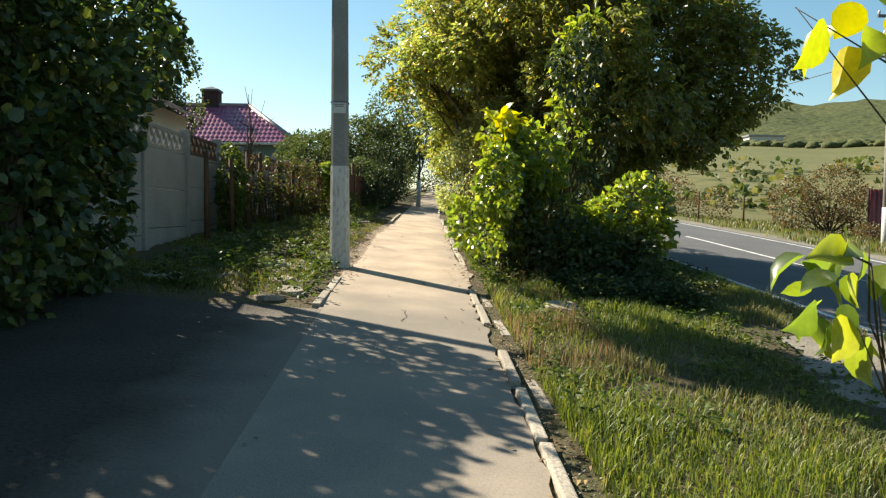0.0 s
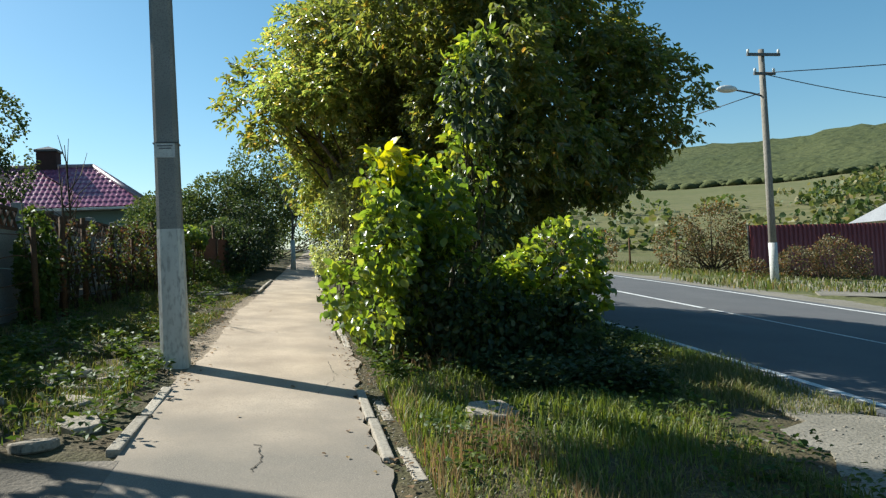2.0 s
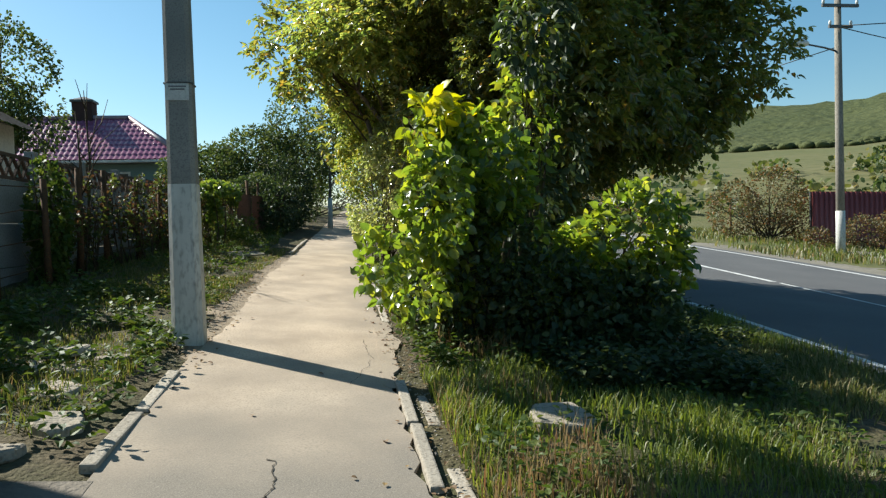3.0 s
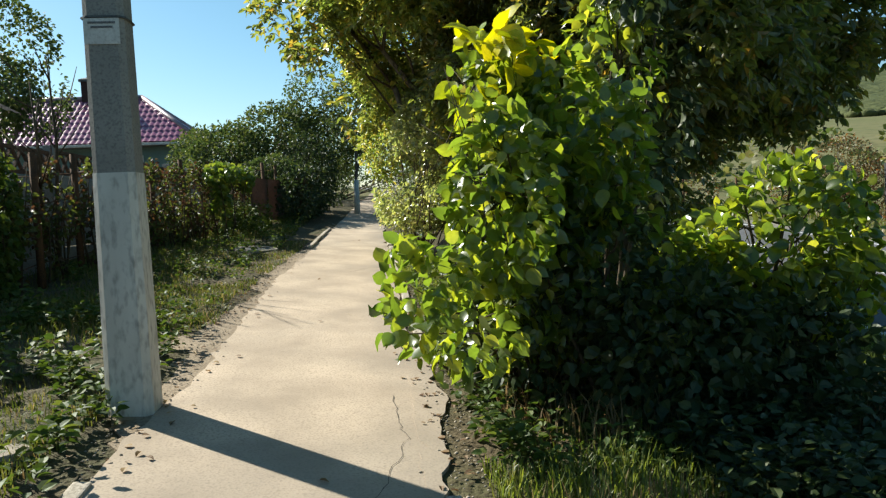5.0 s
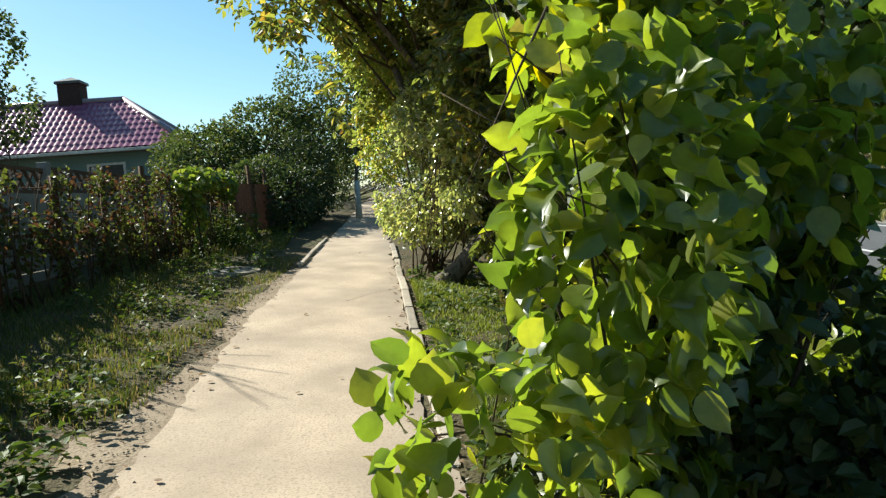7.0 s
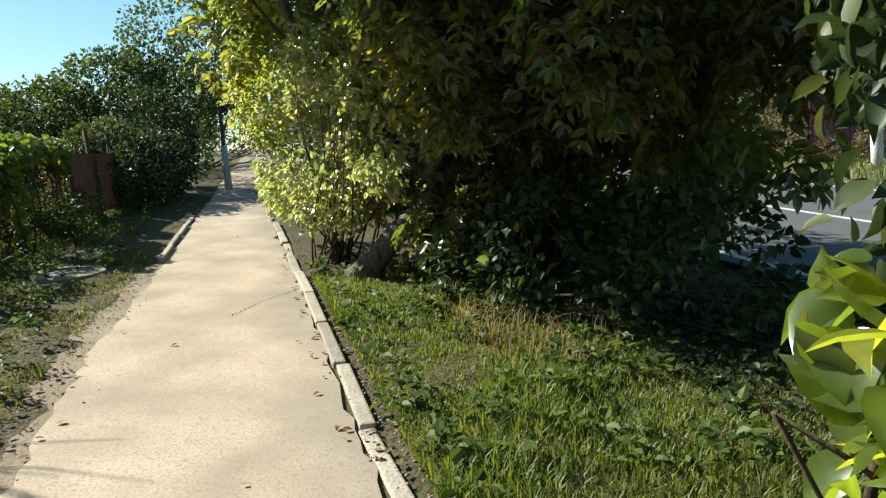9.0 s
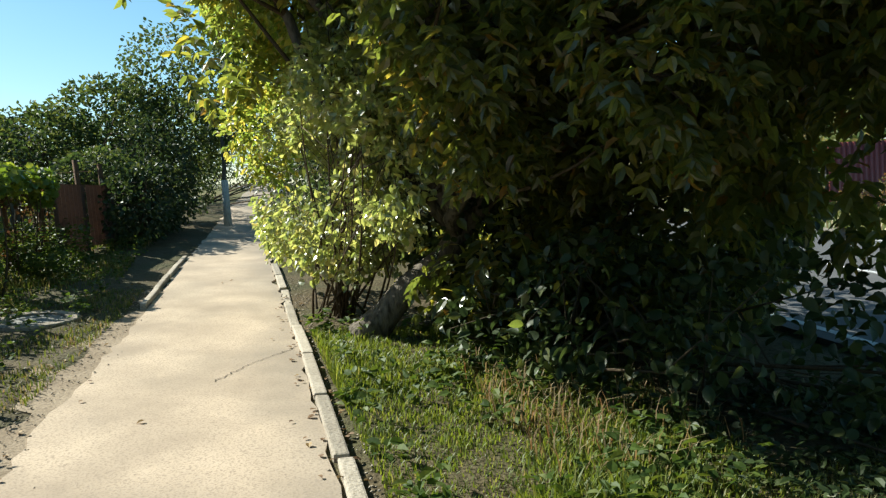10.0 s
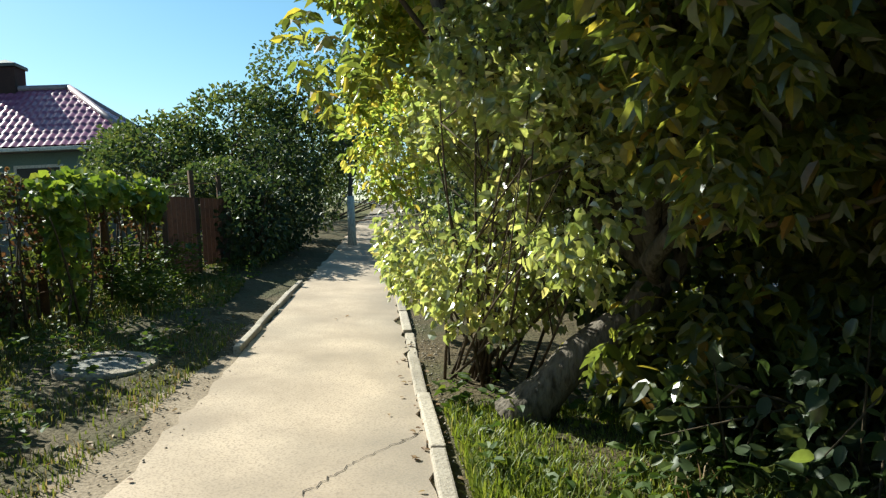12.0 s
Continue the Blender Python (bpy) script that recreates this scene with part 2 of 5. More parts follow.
L_ivy = leafy("ivy_leaves", [(0, (0.022, 0.045, 0.014)), (0.7, (0.045, 0.075, 0.02)), (1, (0.13, 0.15, 0.03))], 0.3, 0.42)
L_orchard = leafy("orchard_leaves", [(0, (0.032, 0.055, 0.018)), (0.6, (0.058, 0.085, 0.024)), (1, (0.115, 0.13, 0.035))], 0.36, 0.55, 1.8, 0.3)
# Dark shrubs; also the colour that stands for shade in bushes and weeds.
L_dark = leafy("dark_and_shaded_leaves", [(0, (0.026, 0.042, 0.015)), (0.7, (0.042, 0.066, 0.02)), (1, (0.08, 0.092, 0.027))], 0.3, 0.5, 1.6, 0.4)
L_vine = leafy("dry_vine_leaves", [(0, (0.06, 0.032, 0.018)), (0.3, (0.09, 0.055, 0.022)), (0.42, (0.045, 0.062, 0.018)), (1, (0.115, 0.14, 0.03))], 0.4, 0.55)
L_vinegreen = leafy("green_vine_leaves", [(0, (0.07, 0.12, 0.022)), (0.6, (0.13, 0.19, 0.034)), (1, (0.26, 0.29, 0.055))], 0.42, 0.4)
L_autumn = leafy("autumn_shrub_leaves", [(0, (0.085, 0.09, 0.033)), (0.5, (0.13, 0.115, 0.042)), (0.85, (0.20, 0.12, 0.042)), (1, (0.25, 0.11, 0.037))], 0.3, 0.5)
L_grass = leafy("grass_blades", [(0, (0.06, 0.09, 0.018)), (0.45, (0.1, 0.125, 0.025)), (0.75, (0.16, 0.16, 0.04)), (0.9, (0.25, 0.205, 0.09)), (1, (0.2, 0.14, 0.068))], 0.38, 0.5)
L_olive = leafy("dull_grass_blades", [(0, (0.072, 0.098, 0.024)), (0.5, (0.119, 0.136, 0.036)), (0.85, (0.187, 0.170, 0.060)), (1, (0.289, 0.230, 0.111))], 0.38, 0.6)
L_lush = leafy("lush_grass_blades", [(0, (0.085, 0.122, 0.022)), (0.6, (0.135, 0.175, 0.032)), (0.9, (0.2, 0.23, 0.048)), (1, (0.27, 0.235, 0.09))], 0.45, 0.5)
L_weed = leafy("weed_leaves", [(0, (0.04, 0.072, 0.015)), (0.6, (0.068, 0.106, 0.02)), (1, (0.12, 0.145, 0.033))], 0.36, 0.55, 1.6, 0.25)
L_dry = leafy("dry_stalks", [(0, (0.20, 0.15, 0.07)), (0.6, (0.27, 0.21, 0.10)), (1, (0.20, 0.11, 0.05))], 0.35, 0.7)
L_litter = leafy("fallen_leaves", [(0, (0.13, 0.07, 0.03)), (0.6, (0.20, 0.12, 0.05)), (1, (0.28, 0.19, 0.07))], 0.15, 0.7)


# ---- mesh helpers ----
def smooth(a, b, x):
    t = np.clip((np.asarray(x, float) - a) / (b - a), 0, 1)
    return t * t * (3 - 2 * t)


def gz(x, y):
    """Height of the sloping ground near the walk: it falls towards the road and climbs ahead."""
    return -0.075 * (np.asarray(x, float) - 0.4) + 0.0624 * (np.asarray(y, float) - 12.3)


def terrain(x, y):
    x, y = np.asarray(x, float), np.asarray(y, float)
    xc = np.clip(x, -5.0, 26.0)
    yc = np.where(y > 45, 45 + 40 * (1 - np.exp(-(y - 45) / 40)), np.where(y < -10, -10 - 20 * (1 - np.exp((y + 10) / 20)), y))
    z = gz(xc, yc)
    z = z - 0.5 * smooth(5.6, 8, -x) * smooth(10, 16, y)
    r = np.hypot(x, y)
    az = np.degrees(np.arctan2(x, y))
    w = smooth(2, 20, az) * (1 - smooth(110, 150, az))
    wave = 1 + 0.018 * np.sin(az * 0.32 + 0.6) + 0.012 * np.sin(az * 0.83)
    hill = np.interp(r, [0, 45, 130, 250, 300, 480, 560, 700, 1400], [0, 0, 7.5, 20, 24, 64, 70, 66, 40])
    return z + w * hill * wave * smooth(45, 100, r)


def mesh_of(name, verts, faces):
    """A mesh from arrays of corners and of three- or four-cornered faces."""
    me = bpy.data.meshes.new(name)
    verts = np.asarray(verts, np.float32)
    faces = np.asarray(faces, np.int32)
    k = faces.shape[1]
    me.vertices.add(len(verts))
    me.vertices.foreach_set("co", verts.ravel())
    me.loops.add(faces.size)
    me.loops.foreach_set("vertex_index", faces.ravel())
    me.polygons.add(len(faces))
    me.polygons.foreach_set("loop_start", np.arange(0, faces.size, k, dtype=np.int32))
    me.update(calc_edges=True)
    return me


def part(name, data, material, parent=None, label=""):
    """Links a mesh or bmesh as one object, under a thing or a part."""
    if isinstance(data, bmesh.types.BMesh):
        me = bpy.data.meshes.new(name)
        data.to_mesh(me)
        data.free()
        data = me
    if material and not data.materials:
        data.materials.append(material)
    ob = new(name, data)
    if parent:
        ob.parent = parent
        ob.matrix_parent_inverse = parent.matrix_world.inverted()
    return tagged(ob, label)


def thing(name, x, y, z, label, category, group="", kind=""):
    ob = new(name)
    ob.empty_display_size = 0.1
    ob.location = (x, y, z)
    bpy.context.view_layer.update()
    return tagged(ob, label, category, group, kind)


def box(bm, x0, y0, z0, x1, y1, z1, bevel=0.0):
    vs = bmesh.ops.create_cube(bm, size=1)["verts"]
    for v in vs:
        v.co = ((x0 + x1) / 2 + v.co.x * (x1 - x0), (y0 + y1) / 2 + v.co.y * (y1 - y0), (z0 + z1) / 2 + v.co.z * (z1 - z0))
    if bevel:
        es = list({e for v in vs for e in v.link_edges})
        bmesh.ops.bevel(bm, geom=es, offset=bevel, segments=2, affect="EDGES", profile=0.6)
    return bm


def boxed(*a, bevel=0.0):
    return box(bmesh.new(), *a, bevel=bevel)


def rod(points, radii, sides=7):
    """Corners and faces of a tapered tube along points."""
    pts = np.asarray(points, float)
    rad = np.asarray(radii, float)
    tan = np.gradient(pts, axis=0)
    tan /= np.linalg.norm(tan, axis=1)[:, None] + 1e-9
    ref = np.where(np.abs(tan[:, 2:3]) > 0.9, [[1.0, 0, 0]], [[0, 0, 1.0]])
    u = np.cross(ref, tan)
    u /= np.linalg.norm(u, axis=1)[:, None]
    v = np.cross(tan, u)
    a = np.arange(sides) * 2 * math.pi / sides
    ring = pts[:, None] + rad[:, None, None] * (np.cos(a)[None, :, None] * u[:, None] + np.sin(a)[None, :, None] * v[:, None])
    verts = ring.reshape(-1, 3)
    f = []
    for i in range(len(pts) - 1):
        for j in range(sides):
            k = (j + 1) % sides
            f.append((i * sides + j, i * sides + k, (i + 1) * sides + k, (i + 1) * sides + j))
    n = len(verts)
    verts = np.vstack([verts, pts[:1], pts[-1:]])
    e = (len(pts) - 1) * sides
    for j in range(sides):
        k = (j + 1) % sides
        f.append((n, k, j, n))
        f.append((n + 1, e + j, e + k, n + 1))
    return verts, f


def joined(pieces):
    vs, fs, o = [], [], 0
    for v, f in pieces:
        vs.append(v)
        fs += [tuple(i + o for i in q) for q in f]
        o += len(v)
    bm = bmesh.new()
    bv = [bm.verts.new(p) for p in np.vstack(vs)]
    for q in fs:
        q = list(dict.fromkeys(q))
        bm.faces.new([bv[i] for i in q])
    for fc in bm.faces:
        fc.smooth = True
    return bm


LEAF_V = np.array([(0, 0, 0), (0.5, 0, -0.05), (1, 0, -0.16), (0.22, 0.36, 0.07), (0.62, 0.36, 0.03), (0.22, -0.36, 0.07), (0.62, -0.36, 0.03)])
LEAF_F = np.array([(0, 1, 3), (1, 4, 3), (1, 2, 4), (0, 5, 1), (5, 6, 1), (1, 6, 2)])


FINE_V = np.array([(0, 0, 0), (0.33, 0, -0.02), (0.68, 0, -0.07), (1, 0, -0.2)]
                  + [(u, s * w, h) for s in (1, -1) for u, w, h in ((0.06, 0.2, 0.03), (0.25, 0.37, 0.075), (0.5, 0.38, 0.06), (0.74, 0.25, 0.0), (0.9, 0.08, -0.11))])
FINE_F = np.array([(0, 1, 4), (1, 5, 4), (1, 6, 5), (1, 2, 6), (2, 7, 6), (2, 8, 7), (2, 3, 8), (0, 9, 1), (9, 10, 1), (10, 11, 1), (1, 11, 2), (11, 12, 2), (12, 13, 2), (2, 13, 3)])


def unit(a):
    return a / (np.linalg.norm(a, axis=1)[:, None] + 1e-9)


def leaves(name, pos, way, size, width=1.0, seed=1, flat=0.5, fine=False):
    """A mesh of folded, pointed leaves at pos, growing along way; flat: how far they turn their faces up."""
    rng = np.random.default_rng(seed)
    n = len(pos)
    LV, LF = (FINE_V, FINE_F) if fine else (LEAF_V, LEAF_F)
    way = unit(way)
    up = rng.normal(size=(n, 3)) * (1 - flat) + np.array([0, 0, 1.0]) * flat
    side = unit(np.cross(up, way))
    nor = np.cross(way, side)
    size = np.broadcast_to(size, (n,)) * rng.uniform(0.7, 1.25, n)
    w = width * rng.uniform(0.85, 1.15, n)
    curl = rng.uniform(0.3, 2.2, n)
    v = pos[:, None] + size[:, None, None] * (LV[None, :, 0:1] * way[:, None] + LV[None, :, 1:2] * w[:, None, None] * side[:, None]
                                             + LV[None, :, 2:3] * curl[:, None, None] * nor[:, None])
    f = LF[None] + (np.arange(n) * len(LV))[:, None, None]
    me = mesh_of(name, v.reshape(-1, 3), f.reshape(-1, 3))
    me.polygons.foreach_set("use_smooth", np.full(len(me.polygons), fine))
    return me


def sprays(c, way, rachis, pairs, seed=1):
    """Compound leaves: leaflets in pairs along a stalk, and one at its end. Gives places and directions."""
    rng = np.random.default_rng(seed)
    way = unit(way)
    side = unit(np.cross(way, np.array([0, 0, 1.0]) + rng.normal(size=way.shape) * 0.35))
    ps, ds = [c + way * rachis], [way - np.array([0, 0, 0.25])]
    for i in range(pairs):
        k = rachis * (0.3 + 0.62 * i / max(pairs - 1, 1))
        drop = np.array([0, 0, -0.1 * (k / rachis) ** 2 * rachis])
        for s in (-1, 1):
            ps.append(c + way * k + drop)
            ds.append(way * 0.45 + side * s * 0.85 - np.array([0, 0, 0.18]) + rng.normal(size=way.shape) * 0.15)
    return np.vstack(ps), np.vstack(ds)


def crown_points(lobes, count, seed=1, shell=0.6, gaps=0.0, gap_scale=0.9):
    """Points scattered in egg-shaped lobes (x, y, z, rx, ry, rz), thicker near their skins, with gaps; and the way outwards."""
    rng = np.random.default_rng(seed)
    lobes = np.asarray(lobes, float)
    vol = np.prod(lobes[:, 3:], axis=1) ** (2 / 3)
    pick = rng.choice(len(lobes), count * 3, p=vol / vol.sum())
    d = unit(rng.normal(size=(len(pick), 3)))
    r = rng.uniform(0, 1, len(pick)) ** (1 / 3)
    r = r * (1 - shell) + shell * rng.uniform(0.72, 1.08, len(pick))
    p = lobes[pick, :3] + d * r[:, None] * lobes[pick, 3:]
    keep = np.ones(len(p), bool)
    if gaps:
        ph = rng.uniform(0, 6, 9)
        q = p / gap_scale
        f = (np.sin(q[:, 0] * 2.1 + ph[0] + np.sin(q[:, 1] * 1.7 + ph[1])) + np.sin(q[:, 1] * 2.3 + ph[2] + np.sin(q[:, 2] * 1.9 + ph[3]))
             + np.sin(q[:, 2] * 2.6 + ph[4] + np.sin(q[:, 0] * 1.3 + ph[5])))
        keep = f > np.quantile(f, gaps)
    return p[keep][:count], d[keep][:count]


def limbs(base, top, r0, lobes, seed=1, twigs=5, sides=8, wob=0.06):
    """Pieces of a trunk from base to top, a limb from it into each lobe, and thinner branches from the limbs."""
    rng = np.random.default_rng(seed)
    base, top = np.array(base, float), np.array(top, float)
    t = np.linspace(0, 1, 7)[:, None]
    trunk = base + (top - base) * t + rng.normal(size=(7, 3)) * wob * r0 * 3 * np.sin(t * 3.1)
    rr = r0 * np.linspace(1, 0.62, 7)
    rr[0] *= 1.35
    branch, fine = [], []
    for lo in np.asarray(lobes, float):
        c, rad = lo[:3], lo[3:]
        s = trunk[rng.integers(4, 7)]
        mid = (s + c) / 2 + rng.normal(size=3) * 0.12 * np.linalg.norm(c - s) + np.array([0, 0, 0.1 * np.linalg.norm(c - s)])
        k = np.linspace(0, 1, 8)[:, None]
        line = (1 - k) ** 2 * s + 2 * k * (1 - k) * mid + k ** 2 * (c + np.array([0, 0, rad[2] * 0.3]))
        line[1:-1] += rng.normal(size=(6, 3)) * 0.02 * np.linalg.norm(c - s)
        branch.append(rod(line, r0 * 0.5 * np.linspace(1, 0.22, 8), sides))
        for _ in range(twigs):
            a = line[rng.integers(2, 8)]
            e = c + unit(rng.normal(size=(1, 3)))[0] * rad * rng.uniform(0.6, 0.98)
            m = (a + e) / 2 + rng.normal(size=3) * 0.1 * np.linalg.norm(e - a)
            k5 = np.linspace(0, 1, 5)[:, None]
            q = (1 - k5) ** 2 * a + 2 * k5 * (1 - k5) * m + k5 ** 2 * e
            fine.append(rod(q, r0 * 0.16 * np.linspace(1, 0.25, 5), 5))
    return rod(trunk, rr, sides + 4), branch, fine


def tree(name, base, top, r0, lobes, leaf_sets, label, category, bark=None, twigs=5, seed=1, group=""):
    """A tree or shrub: tapered trunk, limbs, twigs, and crowns of many single leaves.
    leaf_sets: (lobes, sprays, pairs, stalk, leaf size, width, material, gaps, droop)."""
    ob = thing(name, *base, label, category, group)
    tr, br, fi = limbs(base, top, r0, lobes, seed, twigs)
    part("trunk", joined([tr]), bark or M_bark, ob)
    for limb in br:
        part("limb", joined([limb]), bark or M_bark, ob)
    tagged(part("twig_mass", joined(fi), M_twig, ob), kind="stuff")
    for i, (lb, count, pairs, stalk, size, width, mat, gaps, droop) in enumerate(leaf_sets):
        c, d = crown_points(lb, count, seed * 7 + i, gaps=gaps)
        rng = np.random.default_rng(seed * 13 + i)
        way = d * 0.7 + rng.normal(size=d.shape) * 0.55 + np.array([0, 0, -droop])
        if pairs:
            p, w = sprays(c, way, stalk, pairs, seed + i)
        else:
            p, w = c, way
        part("crown", leaves("crown", p, w, size, width, seed + i), mat, ob)
    return ob


# ---- ground ----
def steps(*spans):
    out = []
    for a, b, n in spans:
        out += list(np.linspace(a, b, n, endpoint=False))
    return np.array(out + [spans[-1][1]])


def path_edges(y):
    y = np.asarray(y, float)
    left = np.interp(y, [-20, 10, 13.2, 14.5, 17, 19, 21, 23.3, 26, 30, 40, 70], [-1.2, -1.2, -1.2, -1.08, -1.06, -1.02, -0.86, -0.73, -0.62, -0.4, 0.1, 2.0])
    right = np.interp(y, [-20, 13, 16, 20, 26, 31, 40, 70], [0.42, 0.42, 0.46, 0.52, 0.56, 0.75, 1.3, 3.4])
    return left, right


def road_shift(y):
    y = np.asarray(y, float)
    return np.where(y > 24, -0.0042 * (y - 24) ** 2, 0.0) * np.where(y > 90, 0, 1) + np.where(y > 90, -0.0042 * 66 ** 2 - 0.55 * (y - 90), 0)


def ground():
    xs = steps((-700, -60, 10), (-60, -8, 16), (-8, 6, 78), (6, 26, 40), (26, 80, 26), (80, 620, 60), (620, 1100, 8))
    ys = steps((-500, -30, 9), (-30, 0, 15), (0, 34, 180), (34, 80, 40), (80, 700, 66), (700, 1300, 7))
    X, Y = np.meshgrid(xs, ys)
    Z = terrain(X, Y)
    rng = np.random.default_rng(4)
    left, right = path_edges(Y)
    on_path = (X > left + 0.15) & (X < right - 0.12)
    beside = (X > left - 0.25) & (X < right + 0.25)
    on_drive = (X < -1.3) & (X > -6.2) & (Y < 10.6)
    lay_by = (X > np.interp(Y, [-8, 6, 9, 11, 13.2], [2.9, 2.9, 3.1, 3.6, 4.7])) & (X < 5.1) & (Y < 13)
    rx = X - road_shift(Y)
    on_road = (rx > 4.4) & (rx < 14.4)
    near = (np.abs(X) < 30) & (Y < 60) & (Y > -20)
    lump = 0.018 * np.sin(X * 3.1 + np.sin(Y * 2.2)) * np.sin(Y * 2.7 + np.sin(X * 1.6)) + rng.normal(size=X.shape) * 0.012
    Z = Z + np.where(near, np.where(on_path | on_road | on_drive, -0.06, np.where(beside | lay_by, -0.018, lump)), 0)
    r = np.hypot(X, Y)
    Z = Z + np.where((r > 270), rng.normal(size=X.shape) * 0.7, 0) * smooth(270, 330, r)
    nx, ny = len(xs), len(ys)
    idx = np.arange(nx * ny).reshape(ny, nx)
    f = np.stack([idx[:-1, :-1], idx[:-1, 1:], idx[1:, 1:], idx[1:, :-1]], -1).reshape(-1, 4)
    me = mesh_of("ground", np.stack([X, Y, Z], -1).reshape(-1, 3), f)
    for m in (M_soil, M_meadow, M_field, M_wood_hill):
        me.materials.append(m)
    cx = (X[:-1, :-1] + X[1:, 1:]) / 2
    cy = (Y[:-1, :-1] + Y[1:, 1:]) / 2
    cr = np.hypot(cx, cy)
    az = np.degrees(np.arctan2(cx, cy))
    mat = np.where(cr > 262 + 14 * np.sin(az * 0.5), 3, np.where(cr > 75, 2, np.where((cx > 12) | (cy > 40) | (cy < -6), 1, 0)))
    me.polygons.foreach_set("material_index", mat.astype(np.int32).ravel())
    me.polygons.foreach_set("use_smooth", np.ones(len(f), bool))
    tagged(new("ground", me), "sloping verge soil rising to dry fields and wooded hills", "ground", kind="structure")


def strip(name, ys, left, right, lift, mat, label, category, cols=9, wobble=0.0, seed=3, sink=0.08, feather=False, steady=-99):
    """A sheet between two edges, following the ground, with its sides turned down."""
    rng = np.random.default_rng(seed)
    ys = np.asarray(ys)
    left = np.broadcast_to(left, ys.shape) + (rng.normal(size=ys.shape) * wobble * (ys > steady) if wobble else 0)
    right = np.broadcast_to(right, ys.shape) + (rng.normal(size=ys.shape) * wobble if wobble else 0)
    k = np.linspace(0, 1, cols)
    X = left[:, None] * (1 - k) + right[:, None] * k
    Y = np.broadcast_to(ys[:, None], X.shape)
    Z = terrain(X, Y) + lift
    if feather:
        Z[:, 0] -= lift + 0.012
        Z[:, -1] -= lift + 0.004
    X, Y, Z = [np.concatenate([a[:, :1], a, a[:, -1:]], 1) for a in (X, Y, Z)]
    Z[:, 0] -= sink
    Z[:, -1] -= sink
    ny, nx = X.shape
    idx = np.arange(nx * ny).reshape(ny, nx)
    f = np.stack([idx[:-1, :-1], idx[:-1, 1:], idx[1:, 1:], idx[1:, :-1]], -1).reshape(-1, 4)
    me = mesh_of(name, np.stack([X, Y, Z], -1).reshape(-1, 3), f)
    me.polygons.foreach_set("use_smooth", np.zeros(len(me.polygons), bool))
    me.materials.append(mat)
    return tagged(new(name, me), label, category, kind="structure")


ground()
py = np.concatenate([np.arange(-8, 34, 0.14), np.arange(34, 70, 1.0)])
pl, pr = path_edges(py)
strip("pavement", py, pl, pr, 0.0, M_path, "sandy worn asphalt footpath dusted with pale dirt", "footpath", cols=10, wobble=0.02, steady=11)
dy = np.arange(13.3, 23.6, 0.09)
dw = 0.13 * np.sin(dy * 1.3) + 0.06 * np.sin(dy * 4.1 + 1) + 0.04 * np.sin(dy * 9.7)
strip("dirt_edge", dy, path_edges(dy)[0] - 0.24 - dw, path_edges(dy)[0] + 0.1, -0.005, M_dust, "trodden crumbly dirt beside the footpath", "dirt", cols=7, wobble=0.02, sink=0.03)
strip("driveway", np.arange(-8, 10.9, 0.2), -6.4, -1.17, 0.002, M_drive, "dark cracked driveway up to the yard gate", "driveway", cols=14)
dy = np.arange(12.5, 15.5, 0.09)
dw = 0.05 * np.sin(dy * 2.3) + 0.03 * np.sin(dy * 7.1 + 2)
strip("pavement_edge", dy, path_edges(dy)[1] - 0.06, path_edges(dy)[1] + 0.1 + dw, 0.003, M_path, "sandy dirt drifted past the footpath edge below the bush", "dirt", cols=7, wobble=0.012, sink=0.05)
ry = np.concatenate([np.arange(-40, 40, 0.8), np.arange(40, 130, 2.0)])
rs = road_shift(ry)
strip("road", ry, 4.95 + rs, 12.95 + rs, 0.0, M_asphalt, "grey asphalt two-lane road with white lines", "road", cols=14)
strip("road_shoulder", ry, 12.8 + rs, 14.9 + rs, 0.012 - 0.03, M_gravel, "pale gravel shoulder along the road", "gravel", cols=5, wobble=0.2)
gy = np.arange(-8, 13.2, 0.2)
strip("gravel_lay_by", gy, np.interp(gy, [-8, 6, 9, 11, 13.2], [2.9, 2.9, 3.1, 3.6, 4.7]), 5.0, 0.004, M_gravel, "pale crushed gravel lay-by beside the road", "gravel", cols=8, wobble=0.2)
strip("edge_line", ry, 5.16 + rs, 5.27 + rs, 0.005, M_paint, "worn white edge line", "road marking", cols=2, sink=0.004)
strip("far_edge_line", ry, 12.38 + rs, 12.5 + rs, 0.005, M_paint, "white edge line", "road marking", cols=2, sink=0.004)
for y0, y1 in ((-6.0, 2.0), (5.0, 13.0), (20.7, 27.5), (30.5, 37.0), (40, 46)):
    dy = np.arange(y0, y1 + 0.1, 0.5)
    strip("centre_line", dy, 8.62 + road_shift(dy), 8.74 + road_shift(dy), 0.005, M_paint, "white centre line of the road", "road marking", cols=2, sink=0.004)
dy = np.arange(13, 20.8, 0.5)
strip("centre_line", dy, 8.66, 8.72, 0.005, M_paint, "faded thin centre line of the road", "road marking", cols=2, sink=0.004)


